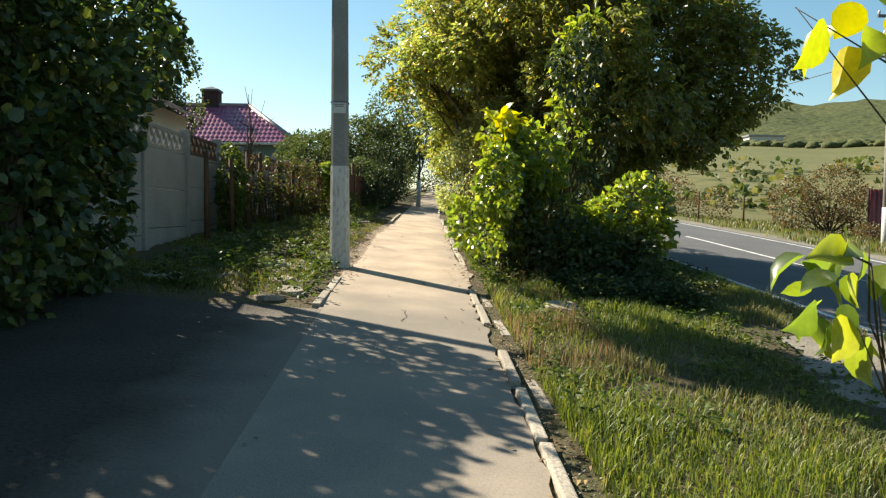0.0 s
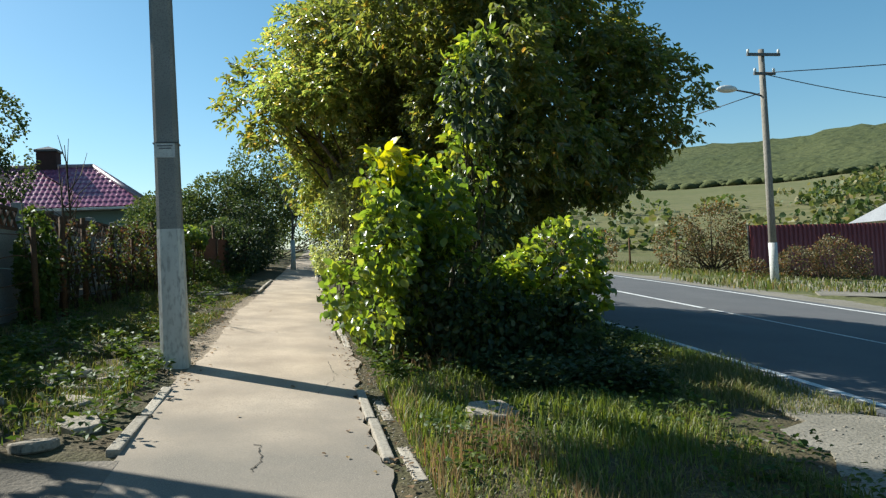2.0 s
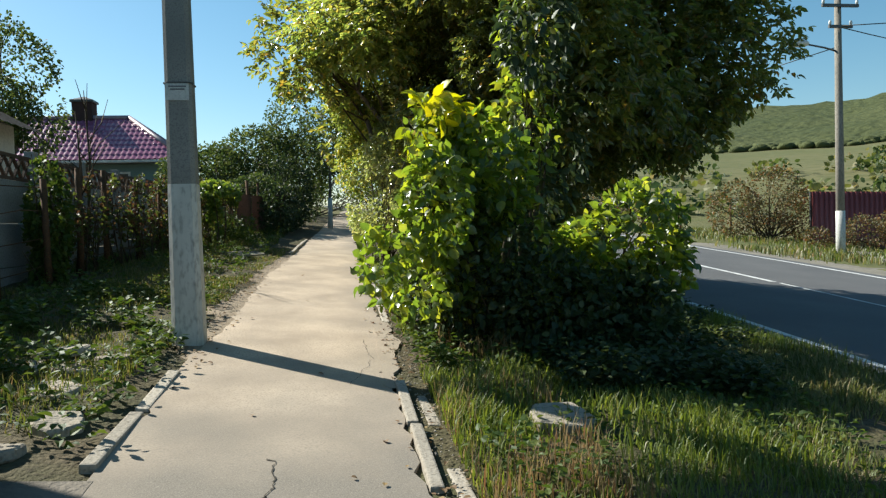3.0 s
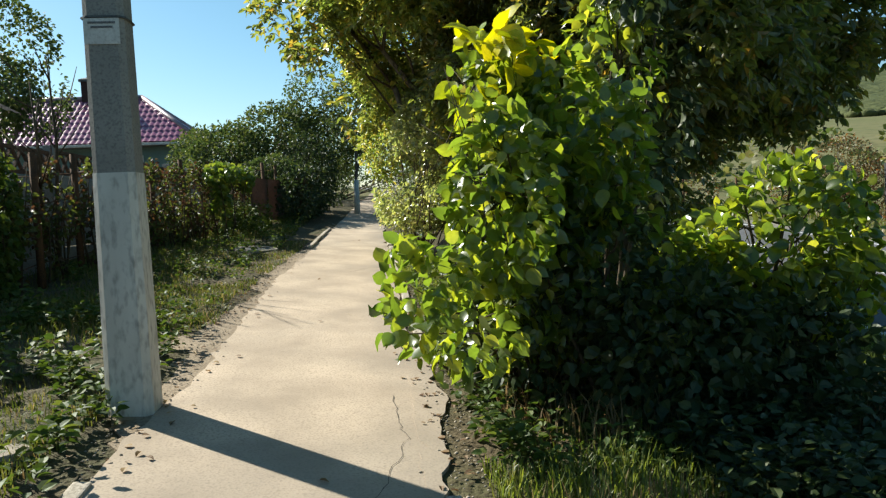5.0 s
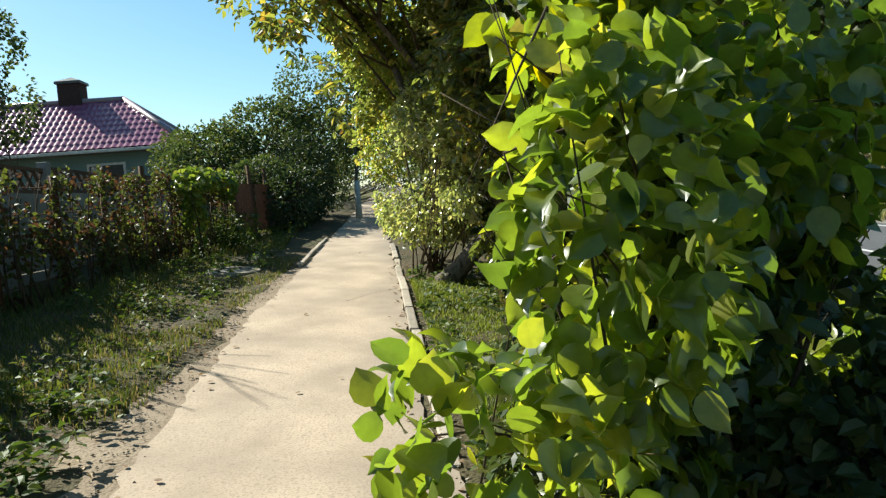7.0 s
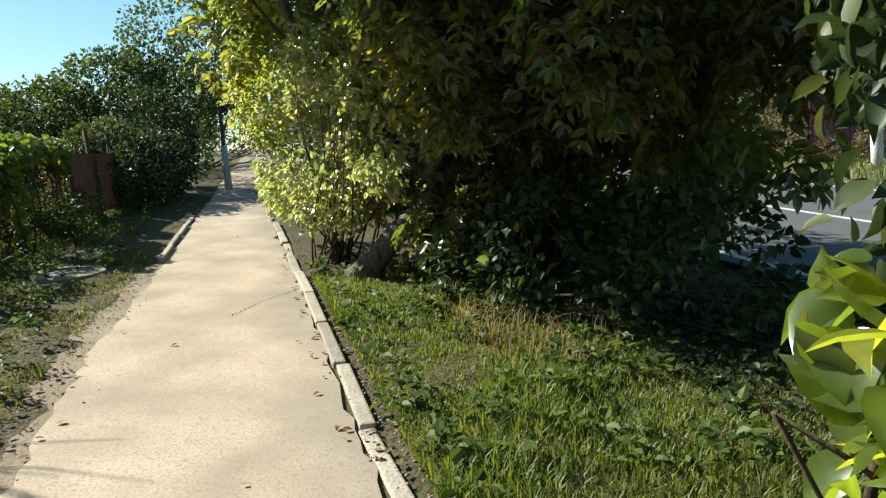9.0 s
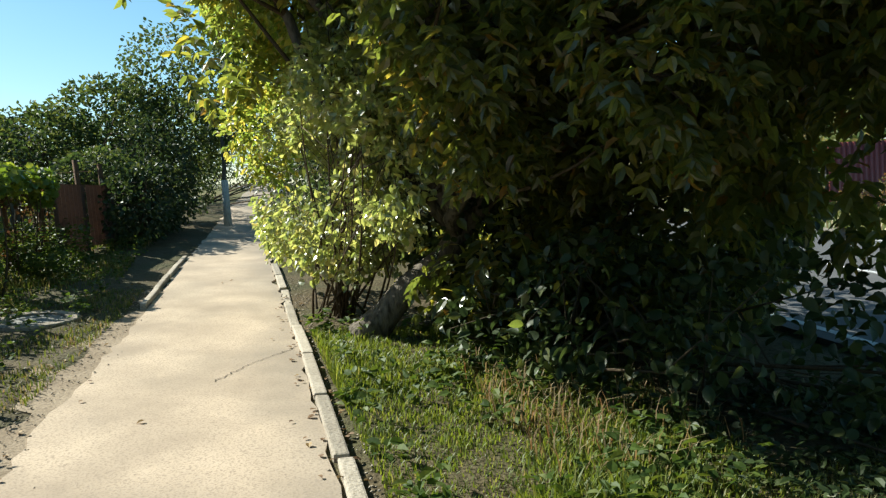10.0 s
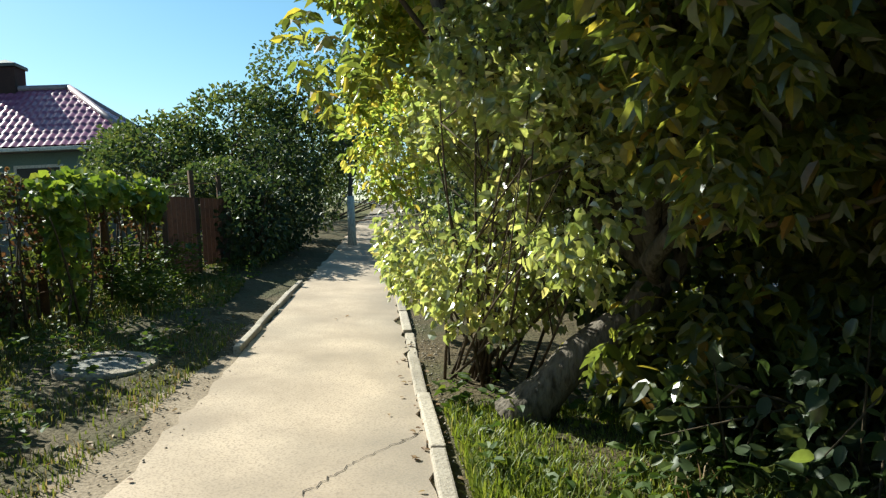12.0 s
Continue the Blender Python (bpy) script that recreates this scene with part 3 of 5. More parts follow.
# ---- kerbs, slabs and stones ----
def kerb_run(label, x0, y0, x1, y1, length, width, height, skip=(), seed=1, tilt=0.02):
    """A row of single kerb stones with open joints."""
    rng = np.random.default_rng(seed)
    ob = thing("kerb", x0, y0, float(gz(x0, y0)), label, "kerb", kind="structure")
    total = math.hypot(x1 - x0, y1 - y0)
    n = int(total / length)
    ang = math.degrees(math.atan2(-(x1 - x0), y1 - y0))
    me = None
    for i in range(n):
        if i in skip:
            continue
        k = (i + 0.5) / n
        if me is None:
            bm = boxed(-width / 2, -length / 2 + 0.008, -0.16, width / 2, length / 2 - 0.008, height, bevel=0.012)
            me = bpy.data.meshes.new("kerb_stone")
            bm.to_mesh(me)
            bm.free()
            me.materials.append(M_kerb)
        s = new("kerb_stone", me)
        s.parent = ob
        s.matrix_parent_inverse = ob.matrix_world.inverted()
        x, y = x0 + (x1 - x0) * k + rng.normal() * 0.008, y0 + (y1 - y0) * k
        s.matrix_basis = pose(x, y, float(gz(x, y)) + rng.normal() * 0.008, 3.57 + rng.normal() * 0.5, 4.3 + rng.normal() * 1.5, ang + rng.normal() * 0.7)
    return ob


kerb_run("pale concrete kerb stones along the footpath", 0.47, 3.4, 0.46, 12.7, 0.98, 0.075, 0.022, skip=(6,), seed=2)
kerb_run("sunken broken second row of kerb stones", 0.62, 8.2, 0.60, 12.4, 0.7, 0.085, -0.004, skip=(1, 2, 4), seed=5)
kerb_run("concrete kerb stones between footpath and grass", 0.535, 15.2, 0.60, 25.2, 1.0, 0.085, 0.02, seed=3)
kerb_run("crooked low kerb stones at the weedy verge", -1.25, 10.9, -1.22, 12.9, 0.95, 0.085, 0.008, seed=6)
kerb_run("thin kerb stones at the path bend", -0.83, 22.4, -0.66, 26.3, 0.95, 0.06, 0.045, seed=7)


def rough_slab(name, x, y, sx, sy, sz, lift, turn, label, category, group="", seed=1, tx=0, ty=0):
    rng = np.random.default_rng(seed)
    bm = bmesh.new()
    n = 9
    a = np.sort(rng.uniform(0, 0.25, n) + np.arange(n) * 2 * math.pi / n)
    loop = []
    for t in a:
        k = 1 / max(abs(math.cos(t)), abs(math.sin(t))) ** 0.75 * rng.uniform(0.88, 1.05)
        loop.append(bm.verts.new((sx / 2 * math.cos(t) * k, sy / 2 * math.sin(t) * k, 0)))
    f = bm.faces.new(loop)
    top = bmesh.ops.extrude_face_region(bm, geom=[f])["geom"]
    for v in [g for g in top if isinstance(g, bmesh.types.BMVert)]:
        v.co = (v.co.x * 0.95, v.co.y * 0.95, sz + rng.normal() * 0.006)
    bmesh.ops.recalc_face_normals(bm, faces=bm.faces)
    bmesh.ops.bevel(bm, geom=[e for e in bm.edges], offset=0.012, segments=1, affect="EDGES")
    ob = part(name, bm, M_stone)
    ob.matrix_basis = pose(x, y, float(gz(x, y)) + lift, tx, ty, turn)
    return tagged(ob, label, category, group)


rough_slab("concrete_block", 1.40, 11.68, 0.42, 0.46, 0.2, -0.11, 8, "weathered concrete block lying in the grass", "block", seed=4, tx=7, ty=3)
rng = np.random.default_rng(21)
for i, (x, y, sx, sy, tn) in enumerate([(-2.35, 12.85, 0.5, 0.42, 12), (-1.88, 12.8, 0.42, 0.36, -20), (-2.75, 12.5, 0.5, 0.4, 30), (-2.2, 13.35, 0.55, 0.4, 5), (-1.7, 13.15, 0.3, 0.28, 45),
                                       (-2.9, 13.2, 0.45, 0.35, -12), (-2.5, 12.15, 0.5, 0.4, 24), (-1.85, 12.25, 0.38, 0.3, -35), (-1.6, 11.6, 0.3, 0.35, 15), (-1.75, 11.1, 0.32, 0.28, 60), (-3.1, 11.9, 0.5, 0.42, 8)]):
    rough_slab("paving_slab", x, y, sx, sy, 0.07, -0.02, tn, "broken grey paving slab sunk among weeds", "slab", "broken slabs in the verge", seed=30 + i, tx=rng.normal() * 4, ty=rng.normal() * 4)


# ---- concrete utility pole at the path ----
def concrete_pole():
    x, y = -1.29, 13.94
    z = float(gz(x, y))
    ob = thing("utility_pole", x, y, z, "tapered grey concrete utility pole with whitewashed foot", "pole")

    def prism(z0, z1, w0, w1, grow=0.0):
        bm = bmesh.new()
        rings = []
        for zz, w in ((z0, w0), (z1, w1)):
            w = w / 2 + grow
            c = w * 0.3
            pts = [(-w + c, -w), (w - c, -w), (w, -w + c), (w, w - c), (w - c, w), (-w + c, w), (-w, w - c), (-w, -w + c)]
            rings.append([bm.verts.new((x + a, y + b, zz)) for a, b in pts])
        for i in range(8):
            bm.faces.new((rings[0][i], rings[0][(i + 1) % 8], rings[1][(i + 1) % 8], rings[1][i]))
        bm.faces.new(rings[1])
        bm.faces.new(rings[0][::-1])
        return bm
    part("shaft", prism(1.63, 9.2, 0.236, 0.155), M_concrete, ob, "bare grey concrete shaft")
    part("foot", prism(z - 0.4, 1.63, 0.275, 0.239, 0.0015), M_white, ob, "whitewashed foot with dark stains")
    note = part("notice", boxed(x - 0.1, y - 0.122, 2.355, x + 0.095, y - 0.1165, 2.50), M_paper, ob, "torn faded paper notice")
    for i, (zz, w) in enumerate(((2.475, 0.15), (2.45, 0.12))):
        part("print_line", boxed(x - w / 2, y - 0.1245, zz - 0.006, x + w / 2, y - 0.1225, zz + 0.006), M_print, note)
    part("wire_band", prism(2.505, 2.515, 0.24, 0.24, 0.004), M_steel, ob, "thin wire tie")


concrete_pole()


# ---- far side of the road ----
def street_pole():
    x, y = 17.35, 30.35
    z = float(gz(x, y))
    ob = thing("street_lamp", x, y, z, "weathered wooden power pole carrying a street lamp", "street lamp")
    part("pole", joined([rod([(x, y, z - 0.3), (x, y, 3.4), (x, y, 8.55)], [0.155, 0.14, 0.11], 10)]), M_pole_wood, ob)
    part("foot", joined([rod([(x, y, z - 0.3), (x, y, z + 1.5)], [0.163, 0.158], 10)]), M_white, ob, "whitewashed foot")
    for zz, w in ((8.33, 0.68), (7.62, 0.44)):
        arm = part("crossarm", boxed(x - w, y - 0.17, zz - 0.05, x + w, y - 0.09, zz + 0.05), M_steel, ob)
        for s in (-1, 1):
            xx = x + s * (w - 0.05)
            part("insulator", joined([rod([(xx, y - 0.13, zz + 0.04), (xx, y - 0.13, zz + 0.12), (xx, y - 0.13, zz + 0.2)], [0.03, 0.055, 0.035], 8)]), M_lamp, arm)
    part("bracket", joined([rod([(x, y, 6.8), (x - 0.5, y, 6.93), (x - 1.1, y, 7.03)], [0.035, 0.033, 0.03], 7)]), M_steel, ob)
    bm = bmesh.new()
    bmesh.ops.create_uvsphere(bm, u_segments=14, v_segments=9, radius=1)
    for v in bm.verts:
        v.co = (x - 1.5 + v.co.x * 0.42, y + v.co.y * 0.17, 7.06 + v.co.z * (0.16 if v.co.z > 0 else 0.12))
    part("lamp_head", bm, M_lamp, ob, "pale rounded lamp head")


def cable(a, b, sag, r=0.018):
    a, b = Vector(a), Vector(b)
    pts = []
    for i in range(15):
        k = i / 14
        p = a.lerp(b, k)
        pts.append((p.x, p.y, p.z - sag * 4 * k * (1 - k)))
    ob = part("power_cable", joined([rod(pts, [r] * 15, 5)]), M_cable)
    tagged(ob, "thin black overhead power cable", "cable", "overhead cables")


street_pole()
cable((17.3, 30.25, 7.65), (42, 16, 7.4), 0.4)
cable((17.3, 30.25, 7.62), (38, 36, 7.6), 0.5)
cable((17.3, 30.25, 6.95), (6.5, 60, 6.4), 0.5)


def red_fence():
    ob = thing("sheet_fence", 20.2, 36.2, float(gz(20.2, 36.2)), "dark red profiled metal fence", "fence")
    n = 150
    xs = np.linspace(20.4, 34, n * 4)
    w = 0.03 * np.sign(np.sin(xs * 2 * math.pi / 0.24))
    lo, hi = terrain(xs, 36.2 + 0 * xs) - 0.1, np.interp(xs, [20.4, 34], [2.25, 1.95])
    v = np.concatenate([np.stack([xs, 36.2 + w, lo], -1), np.stack([xs, 36.2 + w, hi], -1), np.stack([xs, 36.23 + w, lo], -1), np.stack([xs, 36.23 + w, hi], -1)])
    k = len(xs)
    i = np.arange(k - 1)
    f = np.concatenate([np.stack([i, i + 1, k + i + 1, k + i], -1), np.stack([2 * k + i + 1, 2 * k + i, 3 * k + i, 3 * k + i + 1], -1), np.stack([k + i, k + i + 1, 3 * k + i + 1, 3 * k + i], -1)])
    part("sheet", mesh_of("sheet", v, f), M_redsheet, ob)
    for x in np.arange(20.4, 34.1, 2.4):
        part("post", boxed(x - 0.04, 36.27, float(terrain(x, 36.3)) - 0.2, x + 0.04, 36.35, float(np.interp(x, [20.4, 34], [2.25, 1.95]))), M_steel, ob)


red_fence()


def far_cottage():
    x, y = 43.0, 48.0
    z = float(terrain(x, y))
    ob = thing("cottage", x, y, z, "low pale cottage with grey sheet roof behind the fence", "house")
    part("wall", boxed(x - 4, y - 3, z - 0.3, x + 4, y + 3, 2.75), M_shedwall, ob)
    bm = bmesh.new()
    a = [bm.verts.new(p) for p in ((x - 4.5, y - 3.5, 2.65), (x + 4.5, y - 3.5, 2.65), (x + 4.5, y + 3.5, 2.65), (x - 4.5, y + 3.5, 2.65), (x - 2.2, y, 4.7), (x + 2.2, y, 4.7))]
    for q in ((0, 1, 5, 4), (1, 2, 5), (2, 3, 4, 5), (3, 0, 4), (3, 2, 1, 0)):
        bm.faces.new([a[i] for i in q])
    part("roof", bm, M_greyroof, ob)
    win = part("window", boxed(x - 1, y - 3.05, 0.9, x + 0.3, y - 2.98, 2.1), M_paint, ob)
    part("pane", boxed(x - 0.92, y - 3.07, 0.98, x + 0.22, y - 3.05, 2.02), M_cable, win)


far_cottage()
strip("drive_apron", np.arange(24.5, 32.5, 0.5), np.interp(np.arange(24.5, 32.5, 0.5), [24.5, 29, 32.5], [14.6, 17.6, 18.6]), 30.0, 0.03, M_gravel, "pale concrete apron in front of the red fence", "driveway", cols=12)


# ---- left boundary: concrete panel fence ----
def fence_top(y):
    return 2.28 + 0.019 * (y - 16.4)


def panel_fence():
    X = -4.05
    ob = thing("panel_fence", X, 5.0, float(gz(X, 5)), "grey concrete panel fence with openwork diamond top band", "fence")
    y = 4.0
    while y < 31.5:
        y1 = y + 2.0
        top = fence_top(y + 1)
        z0 = float(gz(X, y + 1)) - 0.35
        part("post", boxed(X - 0.07, y - 0.07, float(gz(X, y)) - 0.4, X + 0.07, y + 0.07, top + 0.05, bevel=0.012), M_slab, ob)
        band = top - 0.34
        zs = np.linspace(z0, band, 4)
        for a, b in zip(zs[:-1], zs[1:]):
            part("slab", boxed(X - 0.025, y + 0.074, a + 0.006, X + 0.025, y1 - 0.074, b - 0.006, bevel=0.008), M_slab, ob)
        bm = bmesh.new()
        box(bm, X - 0.022, y + 0.074, top - 0.045, X + 0.022, y1 - 0.074, top)
        box(bm, X - 0.022, y + 0.074, band + 0.004, X + 0.022, y1 - 0.074, band + 0.045)
        n = 7
        wd = (2.0 - 0.15) / n
        zm, hh = (top + band) / 2, (top - band) / 2 - 0.03
        for i in range(n):
            c = y + 0.075 + wd * (i + 0.5)
            for sgn in (-1, 1):
                vs = bmesh.ops.create_cube(bm, size=1)["verts"]
                L = math.hypot(wd, 2 * hh)
                bmesh.ops.transform(bm, matrix=Matrix.Translation((X, c, zm)) @ Matrix.Rotation(sgn * math.atan2(2 * hh, wd), 4, "X") @ Matrix.Diagonal((0.034, L, 0.032, 1)), verts=vs)
        part("openwork_band", bm, M_band if y > 15 else M_slab, ob)
        y = y1


panel_fence()


# ---- vine fence in front of it ----
def vine_line(y):
    return float(np.interp(y, [15.5, 18.6, 21.6, 25.7, 28.3], [-3.62, -3.5, -3.1, -2.5, -1.95]))


def wire_fence():
    ob = thing("wire_fence", vine_line(16), 16, float(gz(-3.5, 16)), "rusty post and wire fence hung with dry vines", "fence")
    rng = np.random.default_rng(5)
    for y in np.arange(15.8, 28.4, 1.14):
        x = vine_line(y) + rng.normal() * 0.05
        z = float(gz(x, y))
        h = rng.uniform(1.25, 1.5)
        part("post", joined([rod([(x, y, z - 0.3), (x + rng.normal() * 0.03, y + rng.normal() * 0.03, z + h)], [0.045, 0.04], 7)]), M_rust, ob)
    for k in (0.25, 0.6, 0.95, 1.25):
        pts = [(vine_line(y), y, float(gz(vine_line(y), y)) + k + rng.normal() * 0.02) for y in np.arange(15.8, 28.3, 0.6)]
        part("wire", joined([rod(pts, [0.006] * len(pts), 4)]), M_rust, ob)
    for y0, y1 in ((26.1, 27.2), (27.25, 28.4)):
        bm = bmesh.new()
        n = 16
        xs = [(vine_line(y0 + (y1 - y0) * i / n) + 0.012 * (-1) ** i + 0.08, y0 + (y1 - y0) * i / n) for i in range(n + 1)]
        rows = [[bm.verts.new((a, b, zz)) for a, b in xs] for zz in (float(gz(-2, y0)) + 0.1, 2.18)]
        for i in range(n):
            bm.faces.new((rows[0][i], rows[0][i + 1], rows[1][i + 1], rows[1][i]))
        bmesh.ops.solidify(bm, geom=bm.faces[:], thickness=0.01)
        part("panel", bm, M_brownsheet, ob, "brown ribbed sheet panel")


wire_fence()


def vine(name, lobes, count, size, mat, label, seed, stems=8, width=1.0, gaps=0.35):
    x, y = lobes[0][0], lobes[0][1]
    ob = thing(name, x, y, float(gz(x, y)), label, "climbing plant")
    rng = np.random.default_rng(seed)
    st = []
    for _ in range(stems):
        lo = lobes[rng.integers(len(lobes))]
        a = np.array([lo[0] + rng.normal() * lo[3] * 0.5, lo[1] + rng.normal() * lo[4] * 0.5, 0])
        a[2] = gz(a[0], a[1])
        b = np.array([a[0] + rng.normal() * 0.1, a[1] + rng.normal() * 0.25, lo[2] + lo[5] * rng.uniform(0.3, 0.95)])
        m = (a + b) / 2 + rng.normal(size=3) * 0.12
        k = np.linspace(0, 1, 6)[:, None]
        st.append(rod((1 - k) ** 2 * a + 2 * k * (1 - k) * m + k ** 2 * b, np.linspace(0.014, 0.005, 6), 5))
    for s in st:
        part("stem", joined([s]), M_twig, ob)
    c, d = crown_points(lobes, count, seed, gaps=gaps, gap_scale=0.35)
    part("foliage", leaves("foliage", c, d * 0.5 + rng.normal(size=d.shape) * 0.6 + np.array([0, 0, -0.5]), size, width, seed, 0.3), mat, ob)
    return ob


vl = []
for y in np.arange(17.8, 26.0, 0.9):
    vl.append((vine_line(y), y, float(gz(vine_line(y), y)) + 0.75, 0.16, 0.55, 0.72))
vine("dry_vine", vl, 9000, 0.058, L_vine, "reddish brown dry vines hanging on the wire fence", 41, 60, gaps=0.3)
vine("ivy_column", [(-3.62, 17.3, 1.4, 0.26, 0.42, 0.9), (-3.6, 17.2, 0.8, 0.2, 0.35, 0.5)], 2200, 0.07, L_weed, "dense green ivy column on a fence post", 42, 10, gaps=0.1)
vine("grape_vine", [(-2.5, 23.6, 2.15, 0.25, 0.55, 0.2), (-2.55, 24.6, 2.2, 0.25, 0.6, 0.18), (-2.4, 25.7, 2.15, 0.2, 0.45, 0.25), (-2.45, 23.4, 1.6, 0.14, 0.2, 0.6)], 1500, 0.10, L_vinegreen, "light green grape vine draped over fence posts", 43, 10, 1.25, 0.15)


# ---- houses on the left ----
def tiled_slope(p00, p10, p11, p01, name, mat, wave=0.2, row=0.36, nx=240, ny=72):
    """A metal tile slope between eave p00-p10 and ridge p01-p11, with waves and stepped rows."""
    p00, p10, p11, p01 = [np.array(p, float) for p in (p00, p10, p11, p01)]
    u, v = np.meshgrid(np.linspace(0, 1, nx), np.linspace(0, 1, ny))
    P = (p00 * (1 - u[..., None]) + p10 * u[..., None]) * (1 - v[..., None]) + (p01 * (1 - u[..., None]) + p11 * u[..., None]) * v[..., None]
    nor = np.cross(p10 - p00, p01 - p00)
    nor /= np.linalg.norm(nor)
    along = (P - p00) @ ((p10 - p00) / np.linalg.norm(p10 - p00))
    rise = v * np.linalg.norm((p01 + p11) / 2 - (p00 + p10) / 2)
    h = 0.026 * np.abs(np.sin(along * math.pi / wave)) + 0.034 * (1 - (rise / row) % 1.0)
    P = P + h[..., None] * nor
    idx = np.arange(nx * ny).reshape(ny, nx)
    f = np.stack([idx[:-1, :-1], idx[:-1, 1:], idx[1:, 1:], idx[1:, :-1]], -1).reshape(-1, 4)
    return mesh_of(name, P.reshape(-1, 3), f)


def tiled_house():
    x0, x1, y0, y1, ze, zr = -15.5, -5.35, 35.9, 41.4, 4.0, 5.9
    z = float(terrain(-9, 38))
    ob = thing("tiled_house", -10, 38.5, z, "teal rendered house with maroon metal tile hip roof", "house")
    part("wall", boxed(x0 + 0.55, y0 + 0.5, z - 0.5, x1 - 0.55, y1 - 0.5, ze - 0.02), M_housewall, ob)
    ra, rb, ry_ = x0 + 2.6, -7.9, 38.5
    roof = part("roof", tiled_slope((x0, y0, ze), (x1, y0, ze), (rb, ry_, zr), (ra, ry_, zr), "roof", M_roof), M_roof, ob)
    part("roof_side", tiled_slope((x1, y0, ze), (x1, y1, ze), (rb, ry_, zr), (rb, ry_, zr), "roof_side", M_roof, nx=120), M_roof, roof)
    part("roof_back", tiled_slope((x1, y1, ze), (x0, y1, ze), (ra, ry_, zr), (rb, ry_, zr), "roof_back", M_roof, nx=60, ny=20), M_roof, roof)
    part("roof_end", tiled_slope((x0, y1, ze), (x0, y0, ze), (ra, ry_, zr), (ra, ry_, zr), "roof_end", M_roof, nx=60, ny=20), M_roof, roof)
    for a, b in (((ra, ry_, zr + 0.05), (rb, ry_, zr + 0.05)), ((rb, ry_, zr + 0.05), (x1, y0, ze + 0.05)), ((rb, ry_, zr + 0.05), (x1, y1, ze + 0.05)), ((ra, ry_, zr + 0.05), (x0, y0, ze + 0.05))):
        part("ridge_cap", joined([rod([a, b], [0.09, 0.09], 8)]), M_capmetal, roof)
    part("soffit", boxed(x0 + 0.05, y0 + 0.05, ze - 0.09, x1 - 0.05, y1 - 0.05, ze - 0.015), M_capmetal, ob)
    gut = part("gutter", boxed(x0, y0 - 0.09, ze - 0.1, x1, y0 - 0.005, ze - 0.005, bevel=0.02), M_paint, ob, "pale gutter along the eave")
    ch = part("chimney", boxed(-10.0, 38.3, 5.0, -9.25, 39.0, 6.55, bevel=0.01), M_chimney, ob, "dark brick chimney")
    part("cap", boxed(-10.06, 38.24, 6.55, -9.19, 39.06, 6.63, bevel=0.01), M_steel, ch)
    bm = bmesh.new()
    c = [bm.verts.new(p) for p in ((-10.06, 38.24, 6.64), (-9.19, 38.24, 6.64), (-9.19, 39.06, 6.64), (-10.06, 39.06, 6.64), (-9.62, 38.65, 6.82))]
    for q in ((0, 1, 4), (1, 2, 4), (2, 3, 4), (3, 0, 4), (3, 2, 1, 0)):
        bm.faces.new([c[i] for i in q])
    part("cowl", bm, M_steel, ch)
    w = part("window", boxed(-8.6, y0 + 0.44, 2.5, -7.4, y0 + 0.5, 3.6), M_paint, ob)
    part("pane", boxed(-8.52, y0 + 0.42, 2.58, -7.48, y0 + 0.44, 3.52), M_cable, w)


HOUSE_EAVE = 3.2


def yard_house():
    x0, x1, y0, y1 = -10.4, -5.85, 13.0, 22.1
    z = float(terrain(-8, 18))
    ob = thing("yard_house", -8.1, 17.5, z, "lime-washed yard house with dark weathered sheet roof", "house")
    xm, ze, zr = -8.1, HOUSE_EAVE + 0.1, HOUSE_EAVE + 1.5
    bm = bmesh.new()
    prof = [(x0, z - 0.4), (x1, z - 0.4), (x1, ze), (xm, zr - 0.15), (x0, ze)]
    fr = [bm.verts.new((a, y0, b)) for a, b in prof]
    bk = [bm.verts.new((a, y1, b)) for a, b in prof]
    bm.faces.new(fr)
    bm.faces.new(bk[::-1])
    for i in range(5):
        bm.faces.new((fr[(i + 1) % 5], fr[i], bk[i], bk[(i + 1) % 5]))
    bmesh.ops.recalc_face_normals(bm, faces=bm.faces)
    part("wall", bm, M_shedwall, ob)
    for xe in (x1 + 0.45, x0 - 0.45):
        bm = bmesh.new()
        n = 60
        zz = ze - 0.12
        rows = []
        for i in range(n + 1):
            y = y0 - 0.45 + (y1 - y0 + 0.9) * i / n
            w = 0.02 * (i % 2)
            rows.append((bm.verts.new((xe, y, zz + w)), bm.verts.new((xm, y, zr + w))))
        for a, b in zip(rows[:-1], rows[1:]):
            bm.faces.new((a[0], b[0], b[1], a[1]))
        bmesh.ops.solidify(bm, geom=bm.faces[:], thickness=0.06)
        part("roof", bm, M_darkroof, ob)
    part("flue_pipe", joined([rod([(-6.6, 21, 3.4), (-6.6, 21, 4.5)], [0.09, 0.09], 10)]), M_steel, ob)


tiled_house()
yard_house()


